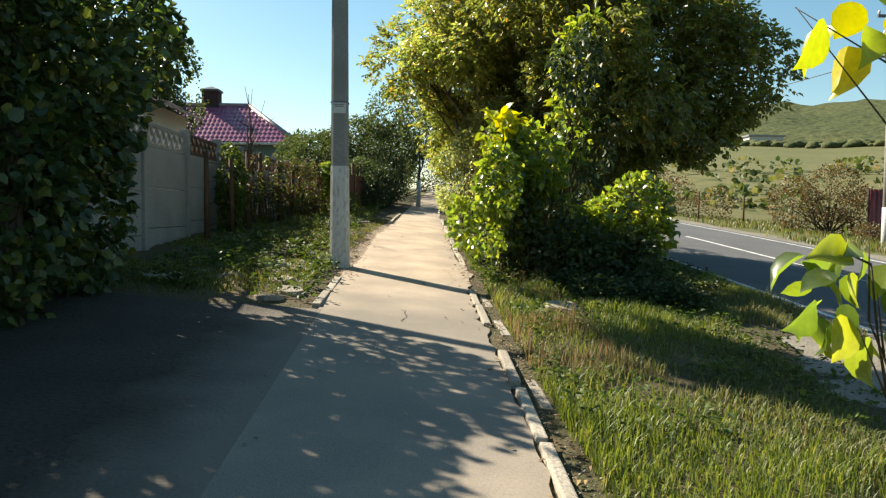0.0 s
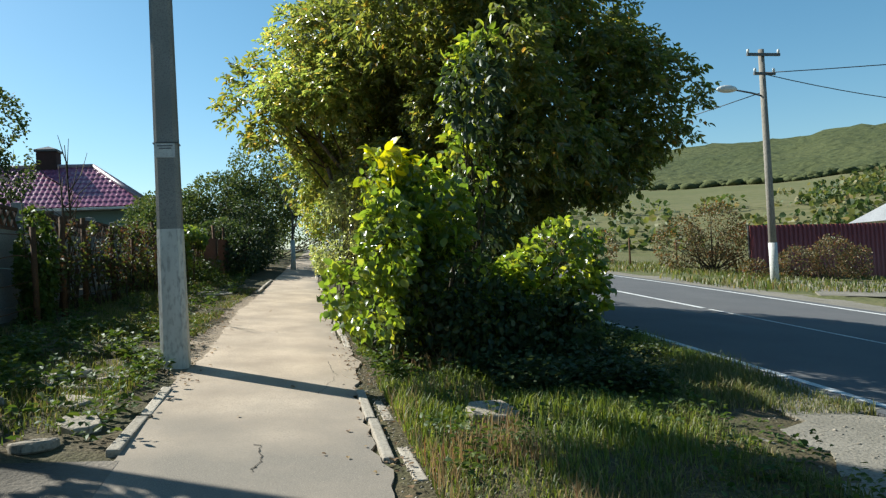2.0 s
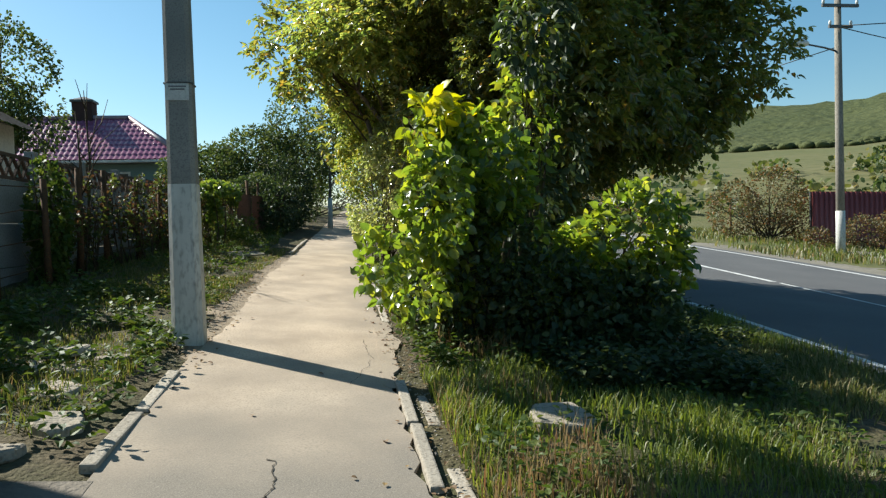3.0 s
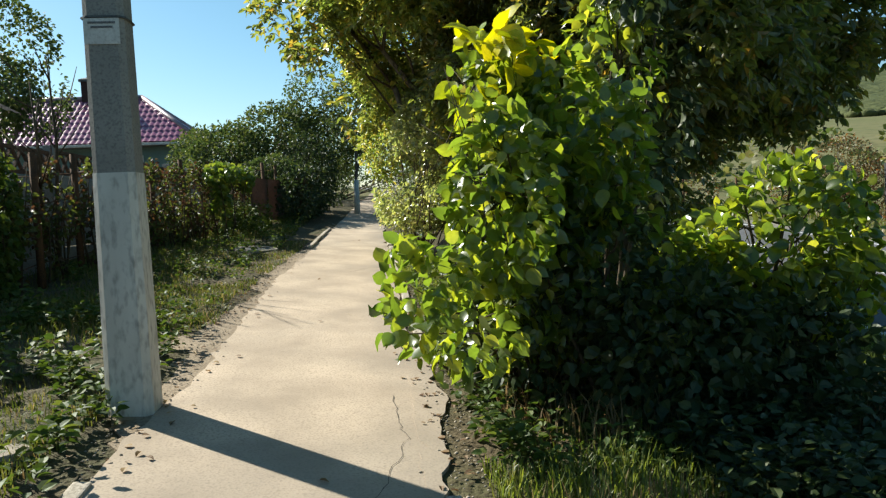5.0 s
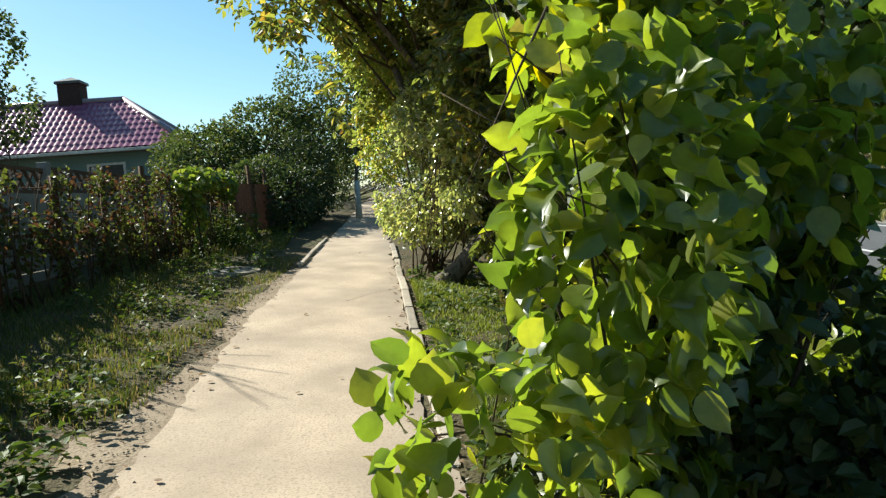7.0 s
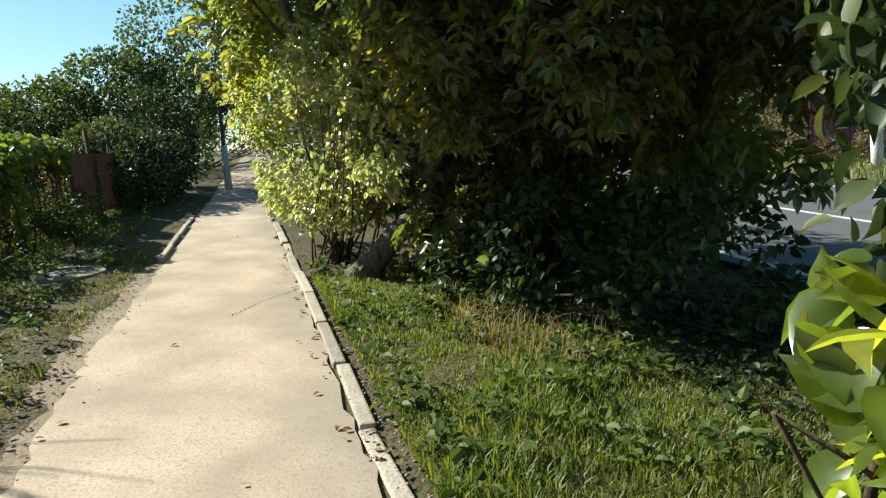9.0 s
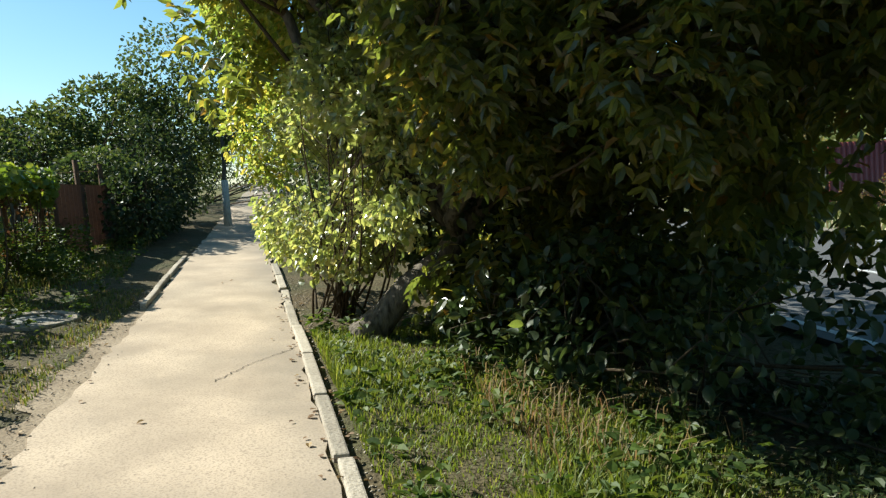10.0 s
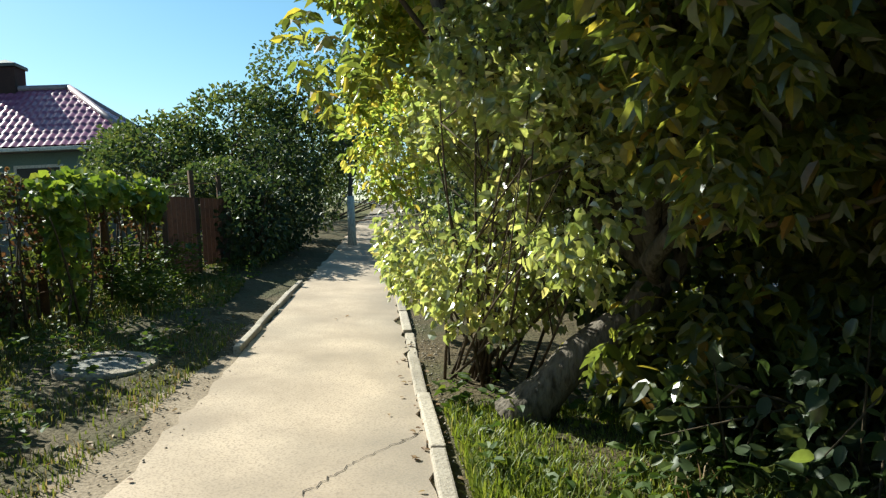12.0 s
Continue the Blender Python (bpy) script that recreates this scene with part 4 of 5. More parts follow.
# ---- manhole ----
def manhole():
    x, y = -1.67, 21.9
    z = float(gz(x, y))
    ob = thing("manhole", x, y, z, "old concrete manhole ring with round lid", "manhole")
    ob.rotation_euler = (radians(3.57), radians(4.3), 0)
    bpy.context.view_layer.update()
    for nm, r0, r1, h, m in (("ring", 0.24, 0.36, 0.05, M_stone), ("lid", 0.0, 0.232, 0.035, M_concrete)):
        bm = bmesh.new()
        k = 28
        prof = [(r1, -0.15), (r1, h - 0.012), (r1 - 0.012, h), (max(r0, 0.001), h), (max(r0, 0.001), -0.15)]
        rings = [[bm.verts.new((a * math.cos(2 * math.pi * i / k), a * math.sin(2 * math.pi * i / k), b)) for i in range(k)] for a, b in prof]
        for p_, q_ in zip(rings[:-1], rings[1:]):
            for i in range(k):
                bm.faces.new((p_[i], p_[(i + 1) % k], q_[(i + 1) % k], q_[i]))
        o = part(nm, bm, m)
        o.parent = ob
    return ob


manhole()


# ---- trees and shrubs ----
walnut_lobes = [(3.9, 16.6, 3.5, 0.9, 0.8, 1.1), (2.8, 20.2, 5.0, 2.1, 2.2, 2.4), (4.5, 18.7, 4.7, 1.9, 1.8, 2.1), (3.2, 19.4, 3.0, 2.0, 1.6, 1.4), (5.6, 18.1, 3.9, 1.15, 1.1, 1.35), (1.9, 21.2, 6.0, 1.7, 1.6, 1.5), (3.6, 19.4, 6.2, 1.9, 1.9, 1.5),
                (4.9, 18.0, 2.9, 1.2, 1.0, 0.9), (3.0, 18.4, 2.3, 0.9, 0.7, 0.9), (2.3, 20.6, 1.7, 1.0, 1.0, 1.2), (3.5, 20.0, 1.4, 1.0, 0.9, 1.1), (2.4, 19.3, 3.0, 0.9, 0.9, 1.3), (2.7, 21.3, 1.5, 1.1, 0.9, 1.2), (4.4, 20.8, 1.6, 1.1, 1.0, 1.3),
                (3.9, 18.0, 2.2, 0.9, 0.7, 1.0), (4.1, 17.3, 3.3, 1.0, 0.9, 1.2), (2.2, 17.6, 5.6, 1.5, 1.4, 1.4), (3.3, 17.2, 5.6, 1.4, 1.4, 1.3), (3.1, 22.2, 5.2, 1.8, 1.4, 1.9), (4.3, 21.8, 3.8, 1.5, 1.3, 1.7),
                (3.0, 16.0, 3.3, 0.8, 0.7, 1.1), (2.7, 15.7, 4.3, 0.8, 0.7, 0.8)]
forward_lobes = [(3.7, 17.5, 2.4, 0.7, 0.5, 0.65), (1.75, 19.1, 2.3, 0.45, 0.4, 0.55), (1.5, 18.7, 2.8, 0.5, 0.5, 0.6), (2.5, 18.0, 2.6, 0.7, 0.6, 0.8), (2.7, 17.4, 3.7, 0.85, 0.8, 0.9), (3.4, 17.3, 2.75, 0.75, 0.65, 0.7), (2.2, 19.2, 4.8, 0.8, 0.9, 0.9),
                 (0.9, 19.6, 5.3, 0.9, 0.9, 0.8), (1.7, 18.7, 5.2, 0.9, 0.9, 0.8)]
yellow_lobes = [(1.3, 21.6, 4.7, 1.3, 1.7, 1.8), (0.85, 21.6, 3.9, 0.85, 1.3, 0.9), (1.5, 20.6, 3.9, 0.8, 0.8, 0.9), (0.75, 22.2, 2.5, 0.55, 0.9, 0.7), (1.35, 22.1, 3.5, 0.85, 0.8, 1.2)]
overhang_lobes = [(-0.3, 20.2, 4.35, 0.5, 0.5, 0.4), (0.0, 19.5, 4.45, 0.5, 0.5, 0.4), (0.35, 20.3, 4.0, 0.55, 0.6, 0.5), (0.4, 19.3, 4.3, 0.5, 0.5, 0.45), (0.9, 18.9, 4.3, 0.6, 0.6, 0.6)]
top_lobes = [(0.5, 22.0, 5.6, 1.0, 1.2, 1.4)]
tree("walnut_tree", (1.10, 20.75, 0.45), (2.35, 20.35, 1.75), 0.13, [walnut_lobes[k] for k in (1, 2, 3, 5, 6)] + yellow_lobes[:3] + forward_lobes[1:5] + overhang_lobes[:2], [
    (walnut_lobes, 18500, 3, 0.25, 0.12, 0.6, L_walnut, 0.38, 0.45),
    (forward_lobes, 3800, 3, 0.22, 0.1, 0.55, L_walnut, 0.22, 0.45),
    (yellow_lobes, 4700, 3, 0.2, 0.085, 0.6, L_walnut_y, 0.5, 0.4),
    (overhang_lobes, 850, 3, 0.22, 0.1, 0.6, L_walnut_y, 0.12, 0.4),
    (top_lobes, 560, 3, 0.22, 0.105, 0.62, L_walnut_y, 0.3, 0.4),
    ([(-0.25, 20.2, 3.9, 0.45, 0.5, 0.45), (-0.7, 21.2, 4.6, 0.6, 0.6, 0.85), (0.0, 22.0, 3.1, 0.4, 0.5, 0.4), (6.5, 17.9, 3.9, 0.6, 0.7, 0.8)], 400, 3, 0.26, 0.12, 0.6, L_walnut, 0.1, 0.3)],
    "large leaning walnut tree with drooping, partly yellowing leaves", "tree", twigs=14, seed=3)


def shrub(name, base, stems, lobes, sets, label, category, seed, r=0.022):
    """A many-stemmed shrub: bent stems from the ground into the lobes, and single leaves."""
    rng = np.random.default_rng(seed)
    ob = thing(name, *base, label, category)
    st = []
    for i in range(stems):
        lo = np.asarray(lobes[i % len(lobes)], float)
        a = np.array(base) + np.array([rng.normal() * 0.18, rng.normal() * 0.15, -0.05])
        e = lo[:3] + unit(rng.normal(size=(1, 3)))[0] * lo[3:] * 0.8
        m = a * 0.45 + e * 0.55 + rng.normal(size=3) * 0.12 + np.array([0, 0, 0.18])
        k = np.linspace(0, 1, 8)[:, None]
        q = (1 - k) ** 2 * a + 2 * k * (1 - k) * m + k ** 2 * e
        part("stem", joined([rod(q, r * np.linspace(1, 0.25, 8), 6)]), M_twig, ob)
        for _ in range(3):
            s = q[rng.integers(3, 8)]
            e2 = lo[:3] + unit(rng.normal(size=(1, 3)))[0] * lo[3:] * 0.95
            k4 = np.linspace(0, 1, 4)[:, None]
            st.append(rod(s + (e2 - s) * k4, r * 0.4 * np.linspace(1, 0.3, 4), 5))
    tagged(part("twig_mass", joined(st), M_twig, ob), kind="stuff")
    for i, (lb, count, size, width, mat, gaps, droop, keep) in enumerate(sets):
        c, d = crown_points(lb, count, seed * 5 + i, shell=0.45, gaps=gaps, gap_scale=0.5)
        way = d * 0.6 + rng.normal(size=d.shape) * 0.6 + np.array([0, 0, -droop])
        if keep:
            ok = keep(c)
            c, way = c[ok], way[ok]
        part("foliage", leaves("foliage", c, way, size, width, seed + i, 0.45, size > 0.085), mat, ob)
    return ob


def clear_of_path(c):
    return ((np.hypot(c[:, 0] - 0.06, c[:, 1] - 13.63) > 0.8) | (c[:, 1] < 13.4)) & (c[:, 1] < np.where(c[:, 2] > 1.4, 13.66, 13.75) + (c[:, 0] - 0.06) * np.where(c[:, 2] > 1.4, 0.75, 0.95)) & ((c[:, 0] > 0.55) | ((c[:, 2] < 1.2) & (c[:, 0] > 0.2) & (c[:, 1] < 13.5)))


bush = [(1.05, 13.95, 1.25, 0.55, 0.5, 0.95), (0.85, 13.95, 1.75, 0.40, 0.4, 0.55), (1.7, 14.2, 0.85, 0.7, 0.6, 0.75), (0.62, 13.6, 0.75, 0.42, 0.45, 0.42), (2.3, 14.2, 0.55, 0.65, 0.55, 0.6), (1.0, 14.4, 0.95, 0.4, 0.32, 0.6), (0.88, 13.32, 1.4, 0.3, 0.25, 0.55),
        (1.45, 13.85, 1.7, 0.45, 0.42, 0.6), (1.75, 14.05, 1.0, 0.45, 0.45, 0.55)]
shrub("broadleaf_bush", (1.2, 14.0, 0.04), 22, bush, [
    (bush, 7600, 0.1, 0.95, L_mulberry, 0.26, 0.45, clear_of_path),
    # Inner and lower leaves in L_dark: the bush's own shade painted as leaf colour.
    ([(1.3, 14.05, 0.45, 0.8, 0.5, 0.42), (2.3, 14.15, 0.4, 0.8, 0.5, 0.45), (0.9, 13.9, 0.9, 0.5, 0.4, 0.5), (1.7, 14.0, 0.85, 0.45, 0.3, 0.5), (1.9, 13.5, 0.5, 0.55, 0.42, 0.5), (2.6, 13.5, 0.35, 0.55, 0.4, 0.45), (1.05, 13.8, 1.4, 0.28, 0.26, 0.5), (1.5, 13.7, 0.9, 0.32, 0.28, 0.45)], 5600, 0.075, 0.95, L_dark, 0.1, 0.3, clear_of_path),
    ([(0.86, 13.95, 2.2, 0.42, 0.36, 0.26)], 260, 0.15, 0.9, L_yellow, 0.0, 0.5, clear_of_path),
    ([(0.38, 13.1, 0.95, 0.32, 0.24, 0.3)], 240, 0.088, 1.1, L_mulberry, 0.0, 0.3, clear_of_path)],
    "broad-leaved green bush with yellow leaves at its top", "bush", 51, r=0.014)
bush2 = [(2.95, 14.0, 1.1, 0.5, 0.5, 0.5), (2.6, 14.1, 0.85, 0.55, 0.5, 0.45), (3.15, 14.0, 0.75, 0.35, 0.4, 0.4)]
# The low L_dark lobe is painted shade under the bright leaves.
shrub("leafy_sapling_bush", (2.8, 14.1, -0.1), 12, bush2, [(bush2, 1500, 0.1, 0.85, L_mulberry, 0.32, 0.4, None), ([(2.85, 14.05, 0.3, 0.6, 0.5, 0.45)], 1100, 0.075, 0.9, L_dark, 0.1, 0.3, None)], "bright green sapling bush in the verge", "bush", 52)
shoot = [(2.2, 15.2, 2.4, 0.36, 0.36, 0.7), (2.25, 15.2, 3.3, 0.35, 0.35, 0.75), (2.45, 15.2, 3.95, 0.3, 0.3, 0.3)]
# Its L_dark lobes are shade-coloured, and added to shade the near lane.
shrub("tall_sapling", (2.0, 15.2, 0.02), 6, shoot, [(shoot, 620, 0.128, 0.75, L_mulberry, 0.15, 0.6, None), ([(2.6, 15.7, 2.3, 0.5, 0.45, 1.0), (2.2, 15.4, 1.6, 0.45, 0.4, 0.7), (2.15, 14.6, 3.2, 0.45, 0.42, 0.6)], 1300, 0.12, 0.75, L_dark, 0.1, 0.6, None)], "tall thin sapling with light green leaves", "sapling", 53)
lil = [(0.95, 20.2, 2.6, 0.4, 0.4, 0.7), (1.2, 19.75, 1.95, 0.4, 0.35, 0.55), (1.5, 19.6, 2.9, 0.45, 0.4, 0.6), (1.2, 20.6, 2.5, 0.5, 0.5, 0.85), (1.4, 20.3, 3.3, 0.55, 0.55, 0.75), (1.45, 20.1, 1.9, 0.45, 0.4, 0.7), (1.85, 19.8, 2.3, 0.5, 0.4, 0.8), (2.2, 19.9, 3.1, 0.5, 0.4, 0.7), (0.8, 22.0, 1.75, 0.5, 0.9, 0.85), (0.98, 21.2, 1.7, 0.5, 0.55, 0.95), (0.75, 22.9, 1.6, 0.42, 0.7, 0.85), (1.15, 21.6, 2.6, 0.6, 0.8, 0.7), (1.5, 21.3, 1.7, 0.5, 0.5, 0.8)]
shrub("lilac_bush", (1.0, 21.7, 0.55), 34, lil, [(lil, 19500, 0.066, 0.85, L_lilac, 0.42, 0.35, None)], "sunlit lilac bush with small yellow-green leaves", "bush", 54, r=0.013)
und = [(2.6, 20.8, 1.5, 1.1, 1.0, 1.2), (3.6, 19.9, 1.4, 1.2, 1.0, 1.2), (2.1, 20.9, 1.4, 0.6, 0.6, 0.8), (2.5, 18.9, 0.8, 0.75, 0.6, 0.65), (3.1, 18.1, 0.65, 0.8, 0.6, 0.6), (1.95, 19.6, 0.65, 0.45, 0.45, 0.4), (3.5, 17.3, 0.3, 0.7, 0.6, 0.4)]
shrub("undergrowth_bush", (2.6, 19.9, 0.3), 21, und, [(und, 5600, 0.09, 0.8, L_dark, 0.12, 0.3, None), (und[:4], 700, 0.1, 0.7, L_walnut, 0.1, 0.4, None)], "dark undergrowth below the walnut tree", "bush", 55)

ivy = [(-3.75, 10.2, 2.05, 1.0, 1.5, 1.15), (-4.1, 9.3, 2.55, 1.0, 1.4, 0.75), (-3.45, 10.75, 1.2, 0.45, 0.6, 1.15), (-4.2, 8.2, 2.2, 0.9, 1.2, 1.9), (-3.7, 11.3, 2.75, 1.05, 1.1, 0.85), (-3.5, 9.4, 1.2, 0.6, 1.0, 1.2)]
tree("ivy_tree", (-3.7, 10.0, 0.2), (-3.75, 9.8, 2.2), 0.14, ivy, [(ivy, 16000, 0, 0, 0.10, 1.1, L_ivy, 0.06, 0.3), ([(-2.9, 10.6, 2.6, 0.35, 0.7, 0.9)], 120, 0, 0, 0.1, 1.1, L_vinegreen, 0.2, 0.4)], "dark ivy-smothered tree overhanging the driveway", "tree", seed=8)
tt = [(-4.75, 15.7, 7.7, 1.0, 1.0, 1.3), (-5.3, 15.8, 8.8, 1.0, 1.0, 1.2), (-4.6, 15.1, 8.5, 0.8, 0.8, 1.1)]
tree("tall_yard_tree", (-4.75, 12.4, 0.4), (-4.8, 14.4, 6.5), 0.13, tt, [(tt, 13000, 0, 0, 0.13, 0.95, L_orchard, 0.0, 0.3)], "tall leaning tree between fence and yard house", "tree", seed=19, twigs=8)
yt = [(-5.8, 9.6, 2.7, 1.4, 1.8, 1.6), (-5.6, 7.2, 2.6, 1.5, 1.6, 1.6), (-5.4, 5.2, 2.4, 1.4, 1.4, 1.6), (-6.8, 8.4, 3.2, 1.6, 2.0, 1.3)]
tree("yard_tree", (-5.8, 7.8, 0.0), (-5.8, 7.8, 2.2), 0.16, yt, [(yt, 6500, 0, 0, 0.12, 0.9, L_ivy, 0.08, 0.3)], "shady yard tree behind the fence", "tree", seed=18, twigs=7)
hedge = [(-4.5, 6.8, 1.2, 0.8, 1.4, 1.5), (-4.7, 4.6, 1.1, 0.8, 1.4, 1.6)]
shrub("dark_hedge", (-4.5, 6.0, -0.1), 12, hedge, [(hedge, 5000, 0.1, 1.0, L_ivy, 0.05, 0.3, None)], "dark shaded hedge beside the driveway", "hedge", 56)

sap = [(0.98, 5.45, 1.53, 0.24, 0.14, 0.10), (1.0, 5.5, 0.78, 0.2, 0.15, 0.17)]
shrub("roadside_sapling", (1.25, 5.5, -0.48), 5, sap, [([sap[0]], 16, 0.14, 1.1, L_yellow, 0, 0.7, None), ([sap[1]], 34, 0.12, 1.0, L_mulberry, 0, 0.7, None)], "slender sapling with yellowing drooping leaves", "sapling", 57, r=0.01)

# left background
orch = [(-3.6, 31.5, 2.9, 1.4, 1.3, 1.2), (-2.4, 32.5, 3.3, 1.4, 1.4, 1.5), (-4.4, 33, 3.2, 1.3, 1.2, 1.0), (-1.3, 33.5, 3.6, 1.3, 1.3, 1.5)]
tree("orchard_tree", (-2.9, 32.0, 1.45), (-2.8, 32.2, 2.4), 0.12, orch, [(orch, 16000, 0, 0, 0.105, 0.75, L_orchard, 0.14, 0.2)], "round garden tree with dull green leaves", "tree", seed=9, twigs=10)
db = [(-1.55, 28.4, 1.75, 0.6, 1.1, 0.8), (-1.35, 29.6, 1.9, 0.6, 1.0, 0.8), (-2.3, 29.3, 2.1, 0.8, 1.0, 0.9), (-1.3, 30.8, 2.4, 0.8, 1.0, 1.3)]
shrub("dark_shrub", (-1.7, 29.2, 1.15), 18, db, [(db, 8000, 0.085, 0.85, L_dark, 0.1, 0.3, None)], "dark dense shrub leaning over the footpath", "bush", 58)
gs = [(-2.1, 29.0, 2.55, 0.65, 0.8, 0.35)]
shrub("silvery_shrub", (-2.1, 29.0, 1.2), 8, gs, [(gs, 900, 0.075, 0.8, L_orchard, 0.1, 0.2, None)], "pale grey-green shrub above the fence", "bush", 59)
lt = [(-9.8, 31.5, 6.2, 1.7, 1.6, 1.9), (-11, 32, 5.2, 1.8, 1.6, 1.8), (-9.2, 32.4, 5.0, 1.0, 1.0, 1.2)]
tree("garden_tree", (-10.2, 32.0, 1.6), (-10.1, 32.0, 3.6), 0.17, lt, [(lt, 7000, 0, 0, 0.12, 0.9, L_orchard, 0.2, 0.2)], "tall garden tree behind the yard house", "tree", seed=10, twigs=9)
wt = [(0.1, 32.4, 4.2, 1.3, 1.3, 1.2), (-0.8, 33.5, 5.0, 1.4, 1.4, 1.2), (1.2, 34, 4.8, 1.3, 1.3, 1.3)]
wl_tree = tree("street_tree", (-0.05, 31.7, 1.25), (0.0, 31.9, 3.2), 0.06, wt, [(wt, 5500, 0, 0, 0.10, 0.85, L_orchard, 0.2, 0.3)], "small street tree with whitewashed lower trunk", "tree", seed=11, twigs=8)
part("whitewash_band", joined([rod([(-0.05, 31.7, 1.2), (-0.04, 31.74, 1.7), (-0.03, 31.78, 2.25)], [0.095, 0.08, 0.076], 14)]), M_white, wl_tree, "whitewashed trunk foot")
bx = [(-12, 43.5, 3.0, 2.2, 1.5, 1.5), (-3.5, 41, 3.4, 1.8, 1.6, 1.6), (-1.5, 44, 4.2, 1.8, 1.6, 2.0), (-6, 45, 4.0, 2, 1.6, 1.6)]
tree("backyard_tree", (-3.2, 43.0, 2.0), (-3.2, 43.0, 3.0), 0.14, bx, [(bx, 7500, 0, 0, 0.14, 0.85, L_orchard, 0.2, 0.2)], "garden trees behind the tiled house", "tree", seed=12, twigs=8)
fx = [(3.4, 41, 4.2, 1.6, 2.0, 2.4), (4.6, 46, 4.8, 2.2, 2.4, 2.8), (0.5, 52, 5.2, 2.6, 2.0, 2.6), (2.6, 36, 3.2, 1.3, 1.8, 1.8), (2.4, 27.0, 2.4, 1.3, 1.8, 1.8), (2.7, 30.5, 2.9, 1.2, 1.6, 1.5)]
tree("roadside_tree", (3.0, 38.0, 1.5), (3.1, 38.5, 3.2), 0.15, fx, [(fx, 8500, 0, 0, 0.13, 0.85, L_orchard, 0.15, 0.25)], "row of leafy roadside trees along the footpath", "tree", seed=14, twigs=8)


rt_ = [(4.2, 23.4, 1.5, 1.1, 1.5, 1.4), (3.2, 25.6, 1.8, 1.1, 1.6, 1.5), (3.4, 28.5, 2.2, 1.1, 1.8, 1.5)]
shrub("verge_thicket", (3.6, 25, 0.7), 12, rt_, [(rt_, 5200, 0.10, 0.85, L_dark, 0.06, 0.25, None)], "dense dark thicket between footpath and road", "bush", 65, r=0.03)
et = [(-2.6, 38, 2.6, 1.2, 1.5, 1.4), (-1.6, 42, 3.0, 1.4, 1.5, 1.6), (0.3, 52, 3.8, 2.6, 1.4, 2.4), (3.6, 44, 3.2, 1.5, 2, 2.2), (-0.9, 35.6, 2.3, 0.55, 1.2, 0.9), (2.6, 33, 2.2, 0.9, 1.6, 1.3), (2.2, 38.5, 2.6, 0.8, 1.6, 1.3)]
shrub("thicket", (-1.0, 40, 1.7), 14, et, [(et, 9000, 0.11, 0.85, L_dark, 0.05, 0.25, None)], "dark thicket closing in on the footpath", "bush", 64, r=0.03)


def bare_sapling(x, y, h, seed):
    rng = np.random.default_rng(seed)
    z = float(terrain(x, y))
    ob = thing("bare_sapling", x, y, z, "thin leafless branches above the fence", "sapling", "bare saplings")
    part("trunk", joined([rod([(x, y, z), (x + 0.1, y, z + h * 0.6), (x + 0.05, y, z + h)], [0.03, 0.018, 0.006], 6)]), M_twig, ob)
    for _ in range(9):
        k = rng.uniform(0.45, 0.95)
        a = np.array([x + 0.08, y, z + h * k])
        e = a + np.array([rng.normal() * 0.35, rng.normal() * 0.35, rng.uniform(0.3, 0.7)])
        part("branch", joined([rod([a, (a + e) / 2 + rng.normal(size=3) * 0.05, e], [0.012, 0.008, 0.004], 5)]), M_twig, ob)


bare_sapling(-3.75, 19.2, 2.7, 1)
bare_sapling(-3.6, 18.3, 2.3, 2)
bare_sapling(-8.6, 31.0, 3.9, 3)

# right background
sr = [(18.0, 38.2, 1.6, 1.3, 1.2, 1.4), (19.8, 38, 2.0, 1.5, 1.2, 1.6), (21.2, 38.2, 1.3, 1.2, 1.1, 1.3)]
shrub("autumn_shrub", (19.5, 38.0, 0.1), 30, sr, [(sr, 6500, 0.10, 0.8, L_autumn, 0.2, 0.1, None)], "tall twiggy shrub in dull autumn leaf", "bush", 61, r=0.03)
rb_ = [(20.6, 33.3, 0.5, 0.9, 0.8, 0.75), (22.2, 33.2, 0.7, 1.0, 0.8, 0.95), (23.4, 33.3, 0.4, 0.7, 0.8, 0.75), (18.6, 33.4, 0.3, 0.6, 0.6, 0.5)]
shrub("rose_bush", (21.9, 33.2, -0.35), 22, rb_, [(rb_, 4200, 0.085, 0.85, L_autumn, 0.15, 0.1, None)], "rambling reddish-leaved bush before the red fence", "bush", 62)
ob_ = [(14.5, 47, 2.2, 1.2, 1.2, 1.6), (16.2, 49, 2.0, 1.4, 1.2, 1.5), (13.2, 52, 3.0, 1.8, 1.5, 2.2), (17.5, 46, 1.6, 0.9, 1, 1.2), (11.5, 56, 3.6, 2, 2, 2.6)]
shrub("orange_shrub", (14.8, 48, 0.9), 18, ob_, [(ob_, 6500, 0.13, 0.85, L_autumn, 0.15, 0.15, None)], "thicket turning orange beside the road", "bush", 63, r=0.03)
for i, (x, y) in enumerate(((17.0, 41.5), (15.4, 43.5), (18.8, 40.0))):
    z = float(terrain(x, y))
    tagged(part("fence_post", joined([rod([(x, y, z - 0.2), (x, y, z + 1.5)], [0.05, 0.045], 7)]), M_rust), "thin wire fence post in the meadow", "post", "meadow fence posts")


